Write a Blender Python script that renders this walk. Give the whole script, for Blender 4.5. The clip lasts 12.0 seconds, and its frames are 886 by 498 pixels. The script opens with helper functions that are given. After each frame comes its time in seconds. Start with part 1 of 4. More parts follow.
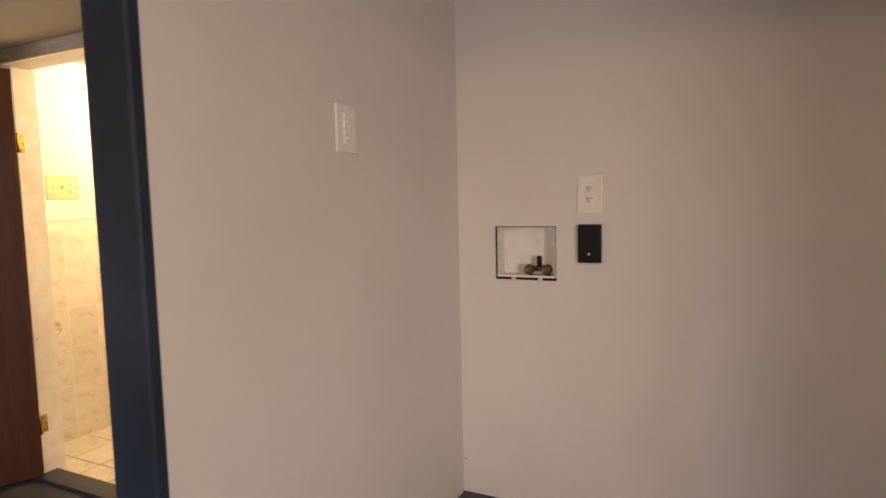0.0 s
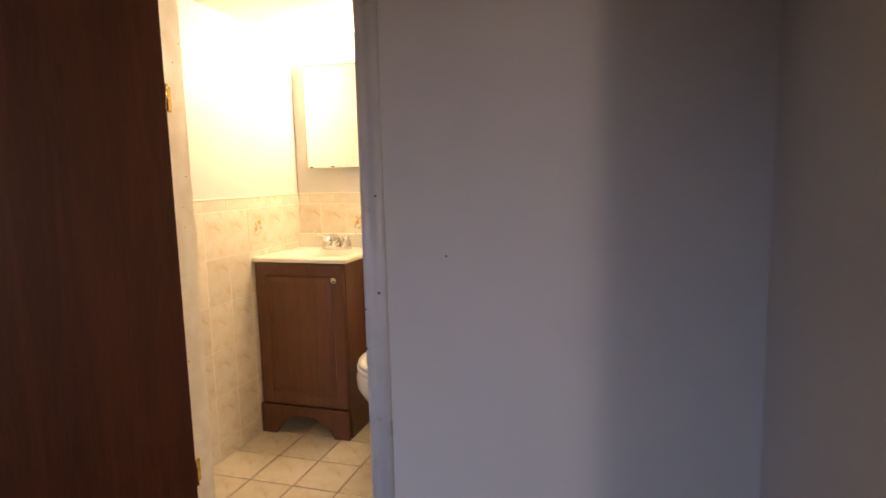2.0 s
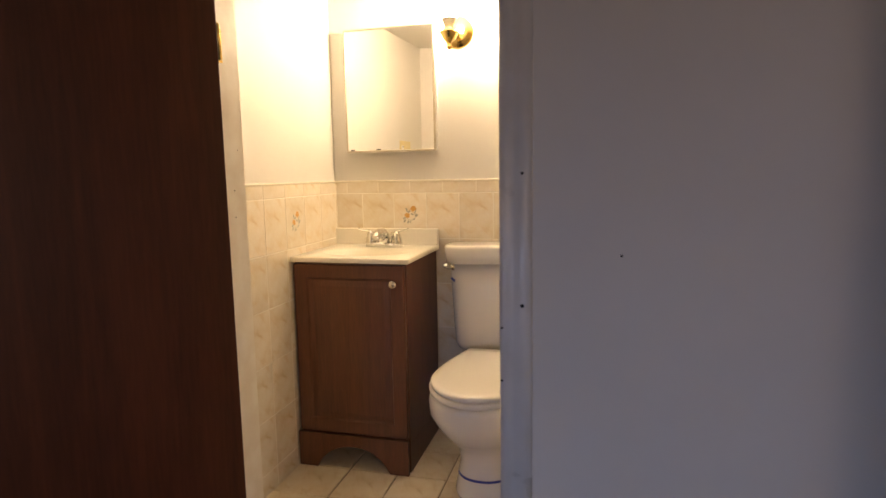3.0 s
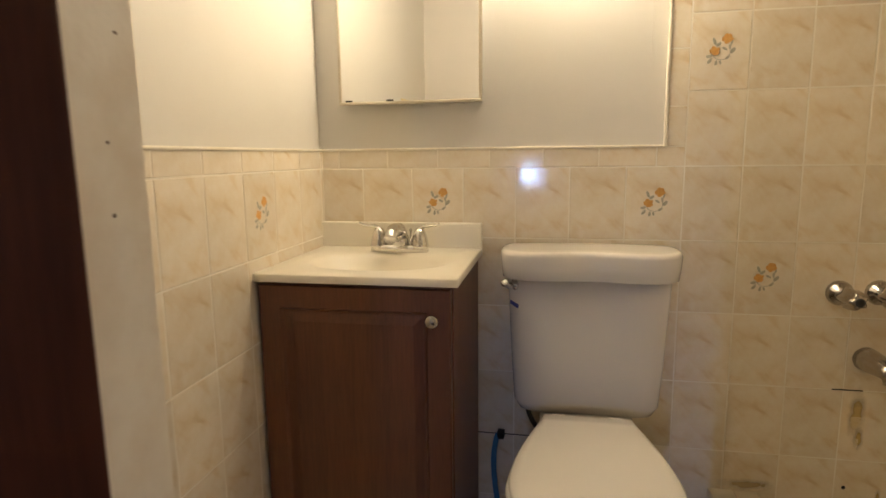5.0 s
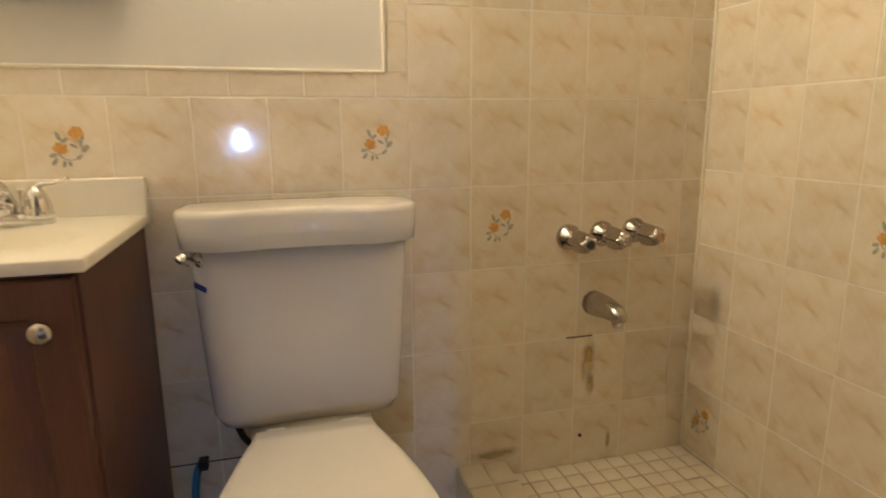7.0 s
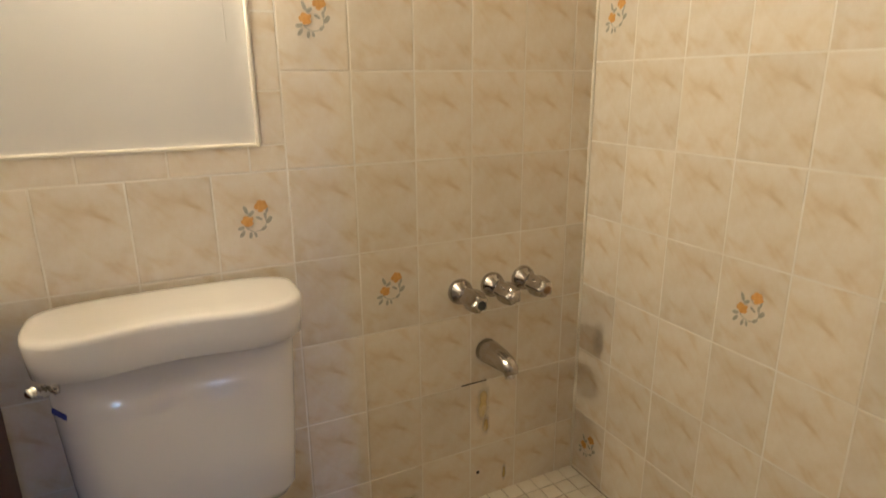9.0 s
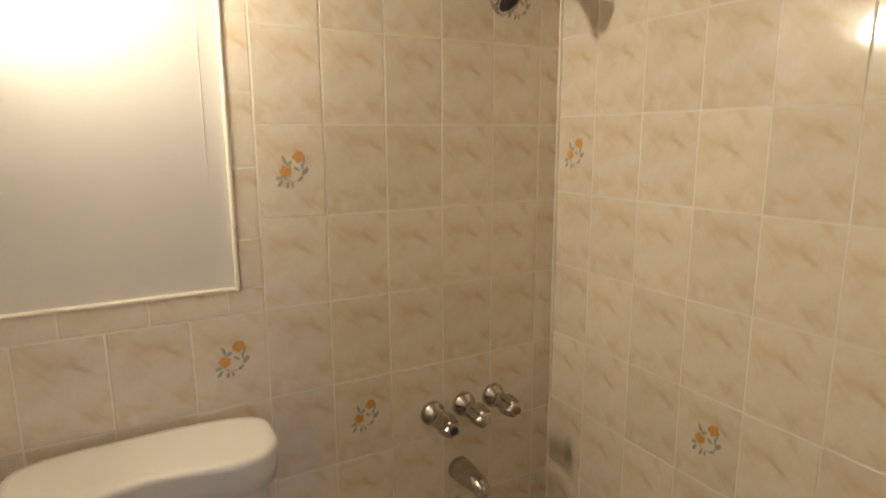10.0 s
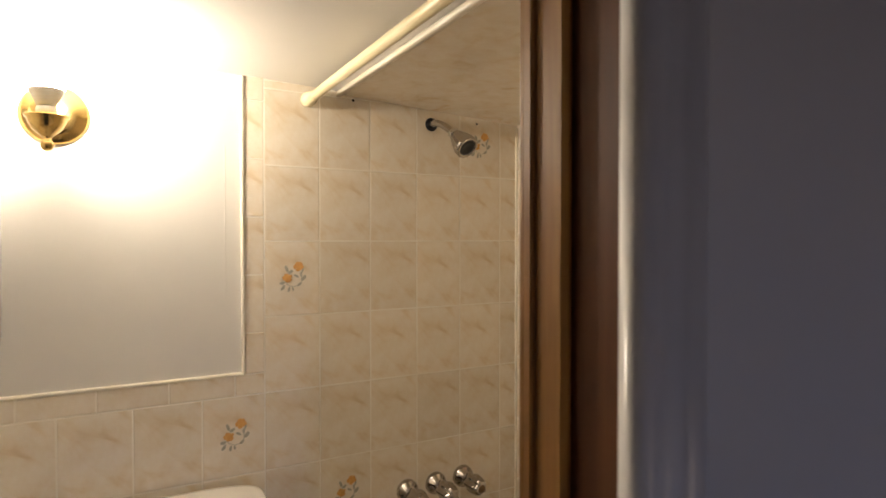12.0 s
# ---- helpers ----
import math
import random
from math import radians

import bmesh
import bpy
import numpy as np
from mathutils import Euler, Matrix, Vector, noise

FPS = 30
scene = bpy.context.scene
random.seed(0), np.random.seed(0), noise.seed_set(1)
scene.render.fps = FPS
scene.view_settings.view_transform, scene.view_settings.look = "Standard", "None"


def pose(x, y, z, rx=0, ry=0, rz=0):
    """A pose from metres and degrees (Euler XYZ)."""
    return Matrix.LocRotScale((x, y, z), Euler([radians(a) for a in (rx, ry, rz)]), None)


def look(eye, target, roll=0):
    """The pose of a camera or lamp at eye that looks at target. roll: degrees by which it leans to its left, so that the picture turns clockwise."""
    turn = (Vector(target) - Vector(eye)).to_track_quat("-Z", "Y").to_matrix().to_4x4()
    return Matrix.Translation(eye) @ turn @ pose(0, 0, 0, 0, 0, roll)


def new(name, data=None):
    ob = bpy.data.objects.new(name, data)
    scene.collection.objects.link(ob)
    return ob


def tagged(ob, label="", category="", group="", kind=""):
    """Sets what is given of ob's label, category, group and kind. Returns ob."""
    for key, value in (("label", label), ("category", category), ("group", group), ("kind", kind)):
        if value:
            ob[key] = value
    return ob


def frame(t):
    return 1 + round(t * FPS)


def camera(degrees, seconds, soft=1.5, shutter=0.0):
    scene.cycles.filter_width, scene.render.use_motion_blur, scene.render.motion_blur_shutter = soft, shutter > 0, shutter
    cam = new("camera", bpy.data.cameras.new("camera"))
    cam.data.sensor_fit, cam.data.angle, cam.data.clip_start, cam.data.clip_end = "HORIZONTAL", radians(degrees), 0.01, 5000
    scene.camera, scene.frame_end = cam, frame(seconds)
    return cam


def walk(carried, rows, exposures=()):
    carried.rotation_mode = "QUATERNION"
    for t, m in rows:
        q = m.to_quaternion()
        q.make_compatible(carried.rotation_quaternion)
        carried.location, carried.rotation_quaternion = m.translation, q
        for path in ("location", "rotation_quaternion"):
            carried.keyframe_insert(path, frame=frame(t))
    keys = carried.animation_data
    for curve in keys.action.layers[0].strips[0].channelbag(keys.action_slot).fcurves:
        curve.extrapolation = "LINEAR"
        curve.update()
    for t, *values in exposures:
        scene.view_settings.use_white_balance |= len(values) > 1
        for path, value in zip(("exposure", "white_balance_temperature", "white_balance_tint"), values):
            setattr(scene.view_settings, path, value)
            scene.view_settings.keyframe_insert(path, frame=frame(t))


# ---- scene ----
cam = camera(74.1, 12.0, shutter=0.4)
PATH = [
    (0, (-1.173, 1.181, 1.258), (-2.039, 2.976, 1.088), -1.3),
    (0.5, (-1.525, 1.135, 1.272), (-2.283, 2.977, 1.09), -1.3),
    (1, (-1.882, 1.007, 1.282), (-2.562, 2.877, 1.076), -1.2),
    (1.5, (-2.249, 0.999, 1.27), (-2.875, 2.884, 1.039), -1.4),
    (1.7, (-2.445, 1.045, 1.278), (-3.022, 2.944, 1.036), -1.4),
    (2, (-2.601, 1.137, 1.277), (-3.186, 3.033, 1.028), -1.4),
    (2.5, (-2.892, 1.264, 1.259), (-3.447, 3.169, 1.007), -1.2),
    (3, (-3.132, 1.462, 1.224), (-3.641, 3.379, 0.969), -1.0),
    (3.5, (-3.313, 1.709, 1.228), (-3.799, 3.629, 0.948), -0.9),
    (3.7, (-3.385, 1.776, 1.226), (-3.858, 3.698, 0.94), -0.9),
    (5.3, (-3.664, 2.419, 1.166), (-3.954, 4.371, 0.837), -0.5),
    (5.5, (-3.679, 2.472, 1.165), (-3.89, 4.431, 0.823), -0.4),
    (6, (-3.671, 2.559, 1.16), (-3.605, 4.525, 0.801), -0.4),
    (6.5, (-3.626, 2.67, 1.126), (-3.293, 4.606, 0.748), -0.3),
    (7, (-3.58, 2.708, 1.067), (-3.049, 4.594, 0.665), -0.4),
    (7.2, (-3.569, 2.711, 1.052), (-2.979, 4.574, 0.623), -0.3),
    (8.8, (-3.516, 2.788, 1.263), (-2.692, 4.524, 0.709), -0.5),
    (9, (-3.531, 2.791, 1.322), (-2.686, 4.516, 0.769), -0.5),
    (9.5, (-3.542, 2.798, 1.425), (-2.638, 4.513, 0.938), -0.3),
    (10, (-3.542, 2.774, 1.518), (-2.587, 4.491, 1.145), -0.3),
    (10.5, (-3.543, 2.747, 1.564), (-2.546, 4.47, 1.365), -0.3),
    (11, (-3.563, 2.7, 1.599), (-2.532, 4.411, 1.5), -0.2),
    (11.5, (-3.617, 2.586, 1.58), (-2.584, 4.298, 1.545), -0.2),
    (12, (-3.605, 2.463, 1.553), (-2.65, 4.22, 1.52), -0.0),
]
EXPOSURES = [(0, 1.05, 7900, 19), (1.0, 0.85, 7900, 19), (2.0, 0.6, 7500, 20), (3.5, -0.15, 7100, 20), (5.3, -0.36, 6300, 13),
             (7.2, -0.15, 6400, 13), (9, -0.24, 5850, 14), (10.5, -0.74, 5900, 16), (12, -0.66, 5800, 18)]
walk(cam, [(t, look(eye, target, roll)) for t, eye, target, roll in PATH], EXPOSURES)


# ---- world and light ----
def build_world():
    w = bpy.data.worlds.new("world")
    w.use_nodes = True
    nt = w.node_tree
    sky = nt.nodes.new("ShaderNodeTexSky")
    sky.sky_type, sky.sun_disc = "NISHITA", False
    sky.sun_elevation, sky.sun_rotation = radians(35), radians(150)
    nt.links.new(sky.outputs[0], nt.nodes["Background"].inputs[0])
    nt.nodes["Background"].inputs[1].default_value = 0.1
    scene.world = w


build_world()


def area_lamp(name, m, sx, sy, watts, colour):
    d = bpy.data.lights.new(name, "AREA")
    d.shape, d.size, d.size_y, d.energy, d.color = "RECTANGLE", sx, sy, watts, colour
    ob = new(name, d)
    ob.matrix_world = m
    return ob


# daylight of the window behind the walker, in its opening
WIN = (-3.92, -1.2, 0.95)
day = area_lamp("window_daylight", look((WIN[0], WIN[1] + 0.02, WIN[2]), (-3.1, 2.7, 0.2)), 0.055, 0.055, 1.9, (0.36, 0.56, 1.0))
day.data.spread = radians(48)
# daylight of an added unseen second window, to the side of the closet
ADDED_WIN2 = (-0.72, -1.2, 1.25)
added_day2 = area_lamp("window_daylight", look((ADDED_WIN2[0], ADDED_WIN2[1] + 0.02, ADDED_WIN2[2]), (-2.5, 3.0, 0.1)), 0.5, 0.5, 3.6, (0.50, 0.68, 1.0))
added_day2.data.spread = radians(100)
# added light for the partition: unseen window in the front room's end wall
ADDED_WIN3 = (0.9, -0.1, 1.2)
added_day3 = area_lamp("window_daylight", look((ADDED_WIN3[0] - 0.02, ADDED_WIN3[1], ADDED_WIN3[2]), (-2.0, 2.8, 0.6)), 0.6, 0.6, 7.5, (0.92, 0.88, 0.86))
added_day3.data.spread = radians(90)
# ceiling lamp of the front room
LAMP = (-1.05, -0.55, 2.1)
lamp = bpy.data.lights.new("ceiling_lamp_light", "POINT")
lamp.energy, lamp.color, lamp.shadow_soft_size = 21, (1.0, 0.70, 0.40), 0.09
new("ceiling_lamp_light", lamp).location = LAMP
BULB_STRENGTH, BULB_COLOUR = 980, (1.0, 0.84, 0.57)


# ---- materials ----
def mat(name, base, rough=0.5, metal=0.0, second=None, scale=8.0, detail=4.0, mix=0.5, bump=0.0, bump_scale=200.0, coat=0.0, stretch=(1, 1, 1), rough_var=0.08, spec=0.5):
    """Principled surface with two scales of variation and fine relief."""
    m = bpy.data.materials.new(name)
    m.use_nodes = True
    nt = m.node_tree
    n, l = nt.nodes, nt.links
    b = n["Principled BSDF"]
    b.inputs["Metallic"].default_value = metal
    b.inputs["Coat Weight"].default_value = coat
    b.inputs["Specular IOR Level"].default_value = spec
    tc = n.new("ShaderNodeTexCoord")
    mp = n.new("ShaderNodeMapping")
    mp.inputs["Scale"].default_value = stretch
    l.new(tc.outputs["Object"], mp.inputs[0])
    big = n.new("ShaderNodeTexNoise")
    big.inputs["Scale"].default_value, big.inputs["Detail"].default_value = scale, detail
    l.new(mp.outputs[0], big.inputs["Vector"])
    ramp = n.new("ShaderNodeValToRGB")
    second = second or tuple(c * 0.85 for c in base)
    ramp.color_ramp.elements[0].position, ramp.color_ramp.elements[1].position = 0.5 - mix / 2, 0.5 + mix / 2
    ramp.color_ramp.elements[0].color, ramp.color_ramp.elements[1].color = (*second, 1), (*base, 1)
    l.new(big.outputs["Fac"], ramp.inputs[0])
    l.new(ramp.outputs[0], b.inputs["Base Color"])
    mr = n.new("ShaderNodeMapRange")
    mr.inputs["To Min"].default_value, mr.inputs["To Max"].default_value = max(rough - rough_var, 0.02), min(rough + rough_var, 1)
    l.new(big.outputs["Fac"], mr.inputs["Value"])
    l.new(mr.outputs[0], b.inputs["Roughness"])
    if bump:
        fine = n.new("ShaderNodeTexNoise")
        fine.inputs["Scale"].default_value, fine.inputs["Detail"].default_value = bump_scale, 3
        l.new(mp.outputs[0], fine.inputs["Vector"])
        bp = n.new("ShaderNodeBump")
        bp.inputs["Strength"].default_value, bp.inputs["Distance"].default_value = bump, 0.002
        l.new(fine.outputs["Fac"], bp.inputs["Height"])
        l.new(bp.outputs[0], b.inputs["Normal"])
    return m


def wood(name, dark, light, rough=0.4, axis=2, scale=1.0, coat=0.0, spec=0.5):
    """Grain along one axis, with broad figure and fine pores."""
    m = bpy.data.materials.new(name)
    m.use_nodes = True
    n, l = m.node_tree.nodes, m.node_tree.links
    b = n["Principled BSDF"]
    tc, mp = n.new("ShaderNodeTexCoord"), n.new("ShaderNodeMapping")
    s = [9 * scale] * 3
    s[axis] = 0.7 * scale
    mp.inputs["Scale"].default_value = s
    l.new(tc.outputs["Object"], mp.inputs[0])
    a = n.new("ShaderNodeTexNoise")
    a.inputs["Scale"].default_value, a.inputs["Detail"].default_value, a.inputs["Distortion"].default_value = 1.6, 3, 0.8
    c = n.new("ShaderNodeTexNoise")
    c.inputs["Scale"].default_value, c.inputs["Detail"].default_value = 14, 4
    for t in (a, c):
        l.new(mp.outputs[0], t.inputs["Vector"])
    mx = n.new("ShaderNodeMix")
    mx.inputs["Factor"].default_value = 0.4
    l.new(a.outputs["Fac"], mx.inputs["A"])
    l.new(c.outputs["Fac"], mx.inputs["B"])
    r = n.new("ShaderNodeValToRGB")
    r.color_ramp.elements[0].position, r.color_ramp.elements[1].position = 0.36, 0.64
    r.color_ramp.elements[0].color, r.color_ramp.elements[1].color = (*dark, 1), (*light, 1)
    l.new(mx.outputs["Result"], r.inputs[0])
    l.new(r.outputs[0], b.inputs["Base Color"])
    b.inputs["Roughness"].default_value, b.inputs["Coat Weight"].default_value = rough, coat
    b.inputs["Specular IOR Level"].default_value = spec
    bp = n.new("ShaderNodeBump")
    bp.inputs["Strength"].default_value, bp.inputs["Distance"].default_value = 0.15, 0.001
    l.new(c.outputs["Fac"], bp.inputs["Height"])
    l.new(bp.outputs[0], b.inputs["Normal"])
    return m


def marble_tile(name, base, vein, deep, rough, slant=42):
    """Glazed tile: slanting ochre veins in each tile, shifted a little from tile to tile."""
    m = bpy.data.materials.new(name)
    m.use_nodes = True
    n, l = m.node_tree.nodes, m.node_tree.links
    b = n["Principled BSDF"]
    tc, info = n.new("ShaderNodeTexCoord"), n.new("ShaderNodeObjectInfo")
    mul = n.new("ShaderNodeVectorMath")
    mul.operation = "MULTIPLY_ADD"
    comb = n.new("ShaderNodeCombineXYZ")
    for k in ("X", "Z"):
        l.new(info.outputs["Random"], comb.inputs[k])
    mul.inputs[1].default_value = (0.05, 0, 0.035)
    l.new(comb.outputs[0], mul.inputs[0])
    l.new(tc.outputs["Object"], mul.inputs[2])
    rot = n.new("ShaderNodeMapping")
    rot.inputs["Rotation"].default_value = (0, radians(-slant), 0)
    l.new(mul.outputs[0], rot.inputs[0])
    sc = n.new("ShaderNodeMapping")
    sc.inputs["Scale"].default_value = (6, 11, 19)
    l.new(rot.outputs[0], sc.inputs[0])
    v = n.new("ShaderNodeTexNoise")
    v.inputs["Scale"].default_value, v.inputs["Detail"].default_value, v.inputs["Distortion"].default_value = 1.0, 4.5, 0.7
    l.new(sc.outputs[0], v.inputs["Vector"])
    r = n.new("ShaderNodeValToRGB")
    e = r.color_ramp.elements
    e[0].position, e[0].color = 0.27, (*deep, 1)
    e[1].position, e[1].color = 0.55, (*base, 1)
    x = e.new(0.37)
    x.color = (*vein, 1)
    x = e.new(0.45)
    x.color = (*[0.3 * p + 0.7 * q for p, q in zip(vein, base)], 1)
    l.new(v.outputs["Fac"], r.inputs[0])
    cloud = n.new("ShaderNodeTexNoise")
    cloud.inputs["Scale"].default_value, cloud.inputs["Detail"].default_value, cloud.inputs["Roughness"].default_value = 22, 5, 0.65
    l.new(mul.outputs[0], cloud.inputs["Vector"])
    cr = n.new("ShaderNodeValToRGB")
    cr.color_ramp.elements[0].position, cr.color_ramp.elements[1].position = 0.36, 0.62
    cr.color_ramp.elements[0].color, cr.color_ramp.elements[1].color = (0.94, 0.905, 0.84, 1), (1, 1, 1, 1)
    l.new(cloud.outputs["Fac"], cr.inputs[0])
    mot = n.new("ShaderNodeMix")
    mot.data_type, mot.blend_type = "RGBA", "MULTIPLY"
    mot.inputs[0].default_value = 1.0
    l.new(r.outputs[0], mot.inputs[6])
    l.new(cr.outputs[0], mot.inputs[7])
    hsv = n.new("ShaderNodeHueSaturation")
    mr = n.new("ShaderNodeMapRange")
    mr.inputs["To Min"].default_value, mr.inputs["To Max"].default_value = 0.94, 1.05
    l.new(info.outputs["Random"], mr.inputs["Value"])
    l.new(mr.outputs[0], hsv.inputs["Value"])
    l.new(mot.outputs[2], hsv.inputs["Color"])
    l.new(hsv.outputs[0], b.inputs["Base Color"])
    b.inputs["Roughness"].default_value = rough
    w = n.new("ShaderNodeTexNoise")
    w.inputs["Scale"].default_value = 18
    l.new(mul.outputs[0], w.inputs["Vector"])
    bp = n.new("ShaderNodeBump")
    bp.inputs["Strength"].default_value, bp.inputs["Distance"].default_value = 0.12, 0.004
    l.new(w.outputs["Fac"], bp.inputs["Height"])
    l.new(bp.outputs[0], b.inputs["Normal"])
    return m


M_WALL = mat("white_wall_paint", (0.66, 0.63, 0.60), 0.55, second=(0.61, 0.58, 0.55), scale=2.2, bump=0.12, bump_scale=60)
M_BATH = mat("bath_wall_paint", (0.68, 0.655, 0.61), 0.5, second=(0.645, 0.62, 0.57), scale=3, bump=0.10, bump_scale=45)
M_CEIL = mat("ceiling_paint", (0.72, 0.68, 0.60), 0.6, scale=2.5, bump=0.3, bump_scale=60)
M_TRIM = mat("gloss_trim_paint", (0.68, 0.67, 0.68), 0.3, second=(0.6, 0.58, 0.56), scale=9, bump=0.2, bump_scale=45)
M_JAMB = mat("worn_jamb_paint", (0.80, 0.75, 0.65), 0.4, second=(0.72, 0.64, 0.52), scale=14, mix=0.3, bump=0.3, bump_scale=60)
M_POST = mat("black_gloss_paint", (0.022, 0.036, 0.065), 0.36, second=(0.014, 0.020, 0.034), scale=5, bump=0.2, bump_scale=40, rough_var=0.02)
M_DARKFLOOR = mat("dark_floor", (0.035, 0.035, 0.042), 0.4, scale=9, bump=0.2)
M_DOOR = wood("red_brown_door_veneer", (0.050, 0.014, 0.006), (0.085, 0.024, 0.010), 0.45, spec=0.25)
M_WOODJAMB = wood("oak_brown_jamb", (0.20, 0.090, 0.020), (0.33, 0.165, 0.038), 0.45, spec=0.25)
M_WOODRED = wood("dark_brown_jamb", (0.06, 0.022, 0.009), (0.11, 0.04, 0.015), 0.5, spec=0.2)
M_VANITY = wood("brown_woodgrain_foil", (0.086, 0.030, 0.013), (0.135, 0.050, 0.021), 0.40, scale=1.4)
M_TOP = mat("cultured_marble", (0.80, 0.76, 0.66), 0.32, second=(0.78, 0.73, 0.62), scale=6, mix=0.4, coat=0.08)
M_PORC = mat("white_porcelain", (0.80, 0.77, 0.72), 0.1, second=(0.78, 0.75, 0.70), scale=3, coat=0.5, rough_var=0.03)
M_SEAT = mat("white_plastic_seat", (0.80, 0.77, 0.73), 0.2, second=(0.78, 0.75, 0.71), scale=4)
M_CHROME = mat("chrome", (0.78, 0.78, 0.78), 0.09, 1.0, second=(0.66, 0.64, 0.6), scale=30, rough_var=0.05)
M_DULLCHROME = mat("spotted_chrome", (0.56, 0.53, 0.49), 0.24, 1.0, second=(0.47, 0.43, 0.38), scale=45, rough_var=0.08)
M_OLDCHROME = mat("old_chrome", (0.52, 0.49, 0.46), 0.1, 1.0, second=(0.42, 0.38, 0.34), scale=30, rough_var=0.05)
M_BRASS = mat("polished_brass", (0.80, 0.58, 0.22), 0.16, 1.0, second=(0.7, 0.48, 0.16), scale=18, rough_var=0.05)
M_VALVE = mat("aged_brass_valve", (0.30, 0.19, 0.10), 0.4, 0.9, second=(0.16, 0.10, 0.06), scale=40)
M_GROUT = mat("white_grout", (0.86, 0.82, 0.74), 0.7, second=(0.76, 0.69, 0.56), scale=7, bump=0.3)
M_CAULK = mat("cream_caulk", (0.82, 0.78, 0.68), 0.45, second=(0.74, 0.66, 0.5), scale=14, bump=0.3, bump_scale=50)
M_TILE = marble_tile("marbled_wall_tile", (0.80, 0.73, 0.615), (0.755, 0.65, 0.49), (0.67, 0.54, 0.36), 0.09)
M_FLOORTILE = marble_tile("marbled_floor_tile", (0.74, 0.66, 0.54), (0.68, 0.58, 0.44), (0.60, 0.49, 0.35), 0.3, slant=60)
M_MOSAIC = mat("cream_mosaic", (0.74, 0.68, 0.56), 0.3, second=(0.66, 0.57, 0.43), scale=11, mix=0.3)
M_FGROUT = mat("brown_floor_grout", (0.40, 0.31, 0.21), 0.85, second=(0.2, 0.14, 0.09), scale=18)
M_PLATE = mat("white_switch_plate", (0.78, 0.75, 0.70), 0.3, scale=20)
M_IVORY = mat("ivory_plate", (0.72, 0.60, 0.30), 0.35, scale=20)
M_BLACK = mat("black_plastic", (0.008, 0.008, 0.010), 0.5, scale=20, spec=0.2)
M_RUBBER = mat("dark_hose", (0.03, 0.03, 0.03), 0.5, scale=20)
M_BLUE = mat("blue_hose", (0.03, 0.16, 0.36), 0.4, scale=20)
M_TAPE = mat("blue_tape", (0.03, 0.05, 0.30), 0.5, scale=20)
M_ORANGE = mat("orange_glaze", (0.70, 0.40, 0.12), 0.18, second=(0.60, 0.30, 0.08), scale=120, mix=0.3)
M_SAGE = mat("sage_glaze", (0.34, 0.33, 0.26), 0.18, second=(0.45, 0.43, 0.35), scale=120, mix=0.3)
M_RUST = mat("rust_stain", (0.42, 0.26, 0.08), 0.5, second=(0.55, 0.42, 0.22), scale=30, mix=0.4)
M_AMBER = mat("amber_line", (0.62, 0.47, 0.20), 0.5, second=(0.74, 0.63, 0.40), scale=40, mix=0.4)
M_CREAMROD = mat("cream_rod_paint", (0.80, 0.72, 0.46), 0.35, second=(0.7, 0.6, 0.36), scale=16)
M_FRAME = mat("tarnished_frame", (0.62, 0.57, 0.48), 0.3, 0.9, second=(0.5, 0.44, 0.34), scale=12)


def simple(name, base, rough, metal=0.0, emit=0.0, colour=(1, 1, 1)):
    m = bpy.data.materials.new(name)
    m.use_nodes = True
    b = m.node_tree.nodes["Principled BSDF"]
    b.inputs["Base Color"].default_value = (*base, 1)
    b.inputs["Roughness"].default_value, b.inputs["Metallic"].default_value = rough, metal
    if emit:
        b.inputs["Emission Color"].default_value, b.inputs["Emission Strength"].default_value = (*colour, 1), emit
    return m


M_MIRROR = simple("mirror_glass", (0.86, 0.86, 0.84), 0.015, 1.0)
M_BULB = simple("lit_bulb", (0.9, 0.85, 0.7), 0.4, 0, BULB_STRENGTH, BULB_COLOUR)
M_SOCKET = mat("white_socket", (0.75, 0.70, 0.6), 0.4, scale=30)


# ---- mesh helpers ----
def box_bm(x0, x1, y0, y1, z0, z1, bevel=0.0, segs=1):
    bm = bmesh.new()
    bmesh.ops.create_cube(bm, size=1, matrix=Matrix.Translation(((x0 + x1) / 2, (y0 + y1) / 2, (z0 + z1) / 2)) @ Matrix.Diagonal((x1 - x0, y1 - y0, z1 - z0, 1)))
    if bevel:
        bmesh.ops.bevel(bm, geom=bm.edges[:], offset=bevel, segments=segs, affect="EDGES", profile=0.5)
    return bm


def loft_bm(rings, closed=False, caps=True):
    bm = bmesh.new()
    vs = [[bm.verts.new(p) for p in r] for r in rings]
    k = len(vs[0])
    pairs = list(zip(vs, vs[1:])) + ([(vs[-1], vs[0])] if closed else [])
    for a, b in pairs:
        for i in range(k):
            bm.faces.new((a[i], a[(i + 1) % k], b[(i + 1) % k], b[i]))
    if caps and not closed:
        bm.faces.new(vs[0][::-1])
        bm.faces.new(vs[-1])
    bmesh.ops.recalc_face_normals(bm, faces=bm.faces[:])
    for f in bm.faces:
        f.smooth = True
    return bm


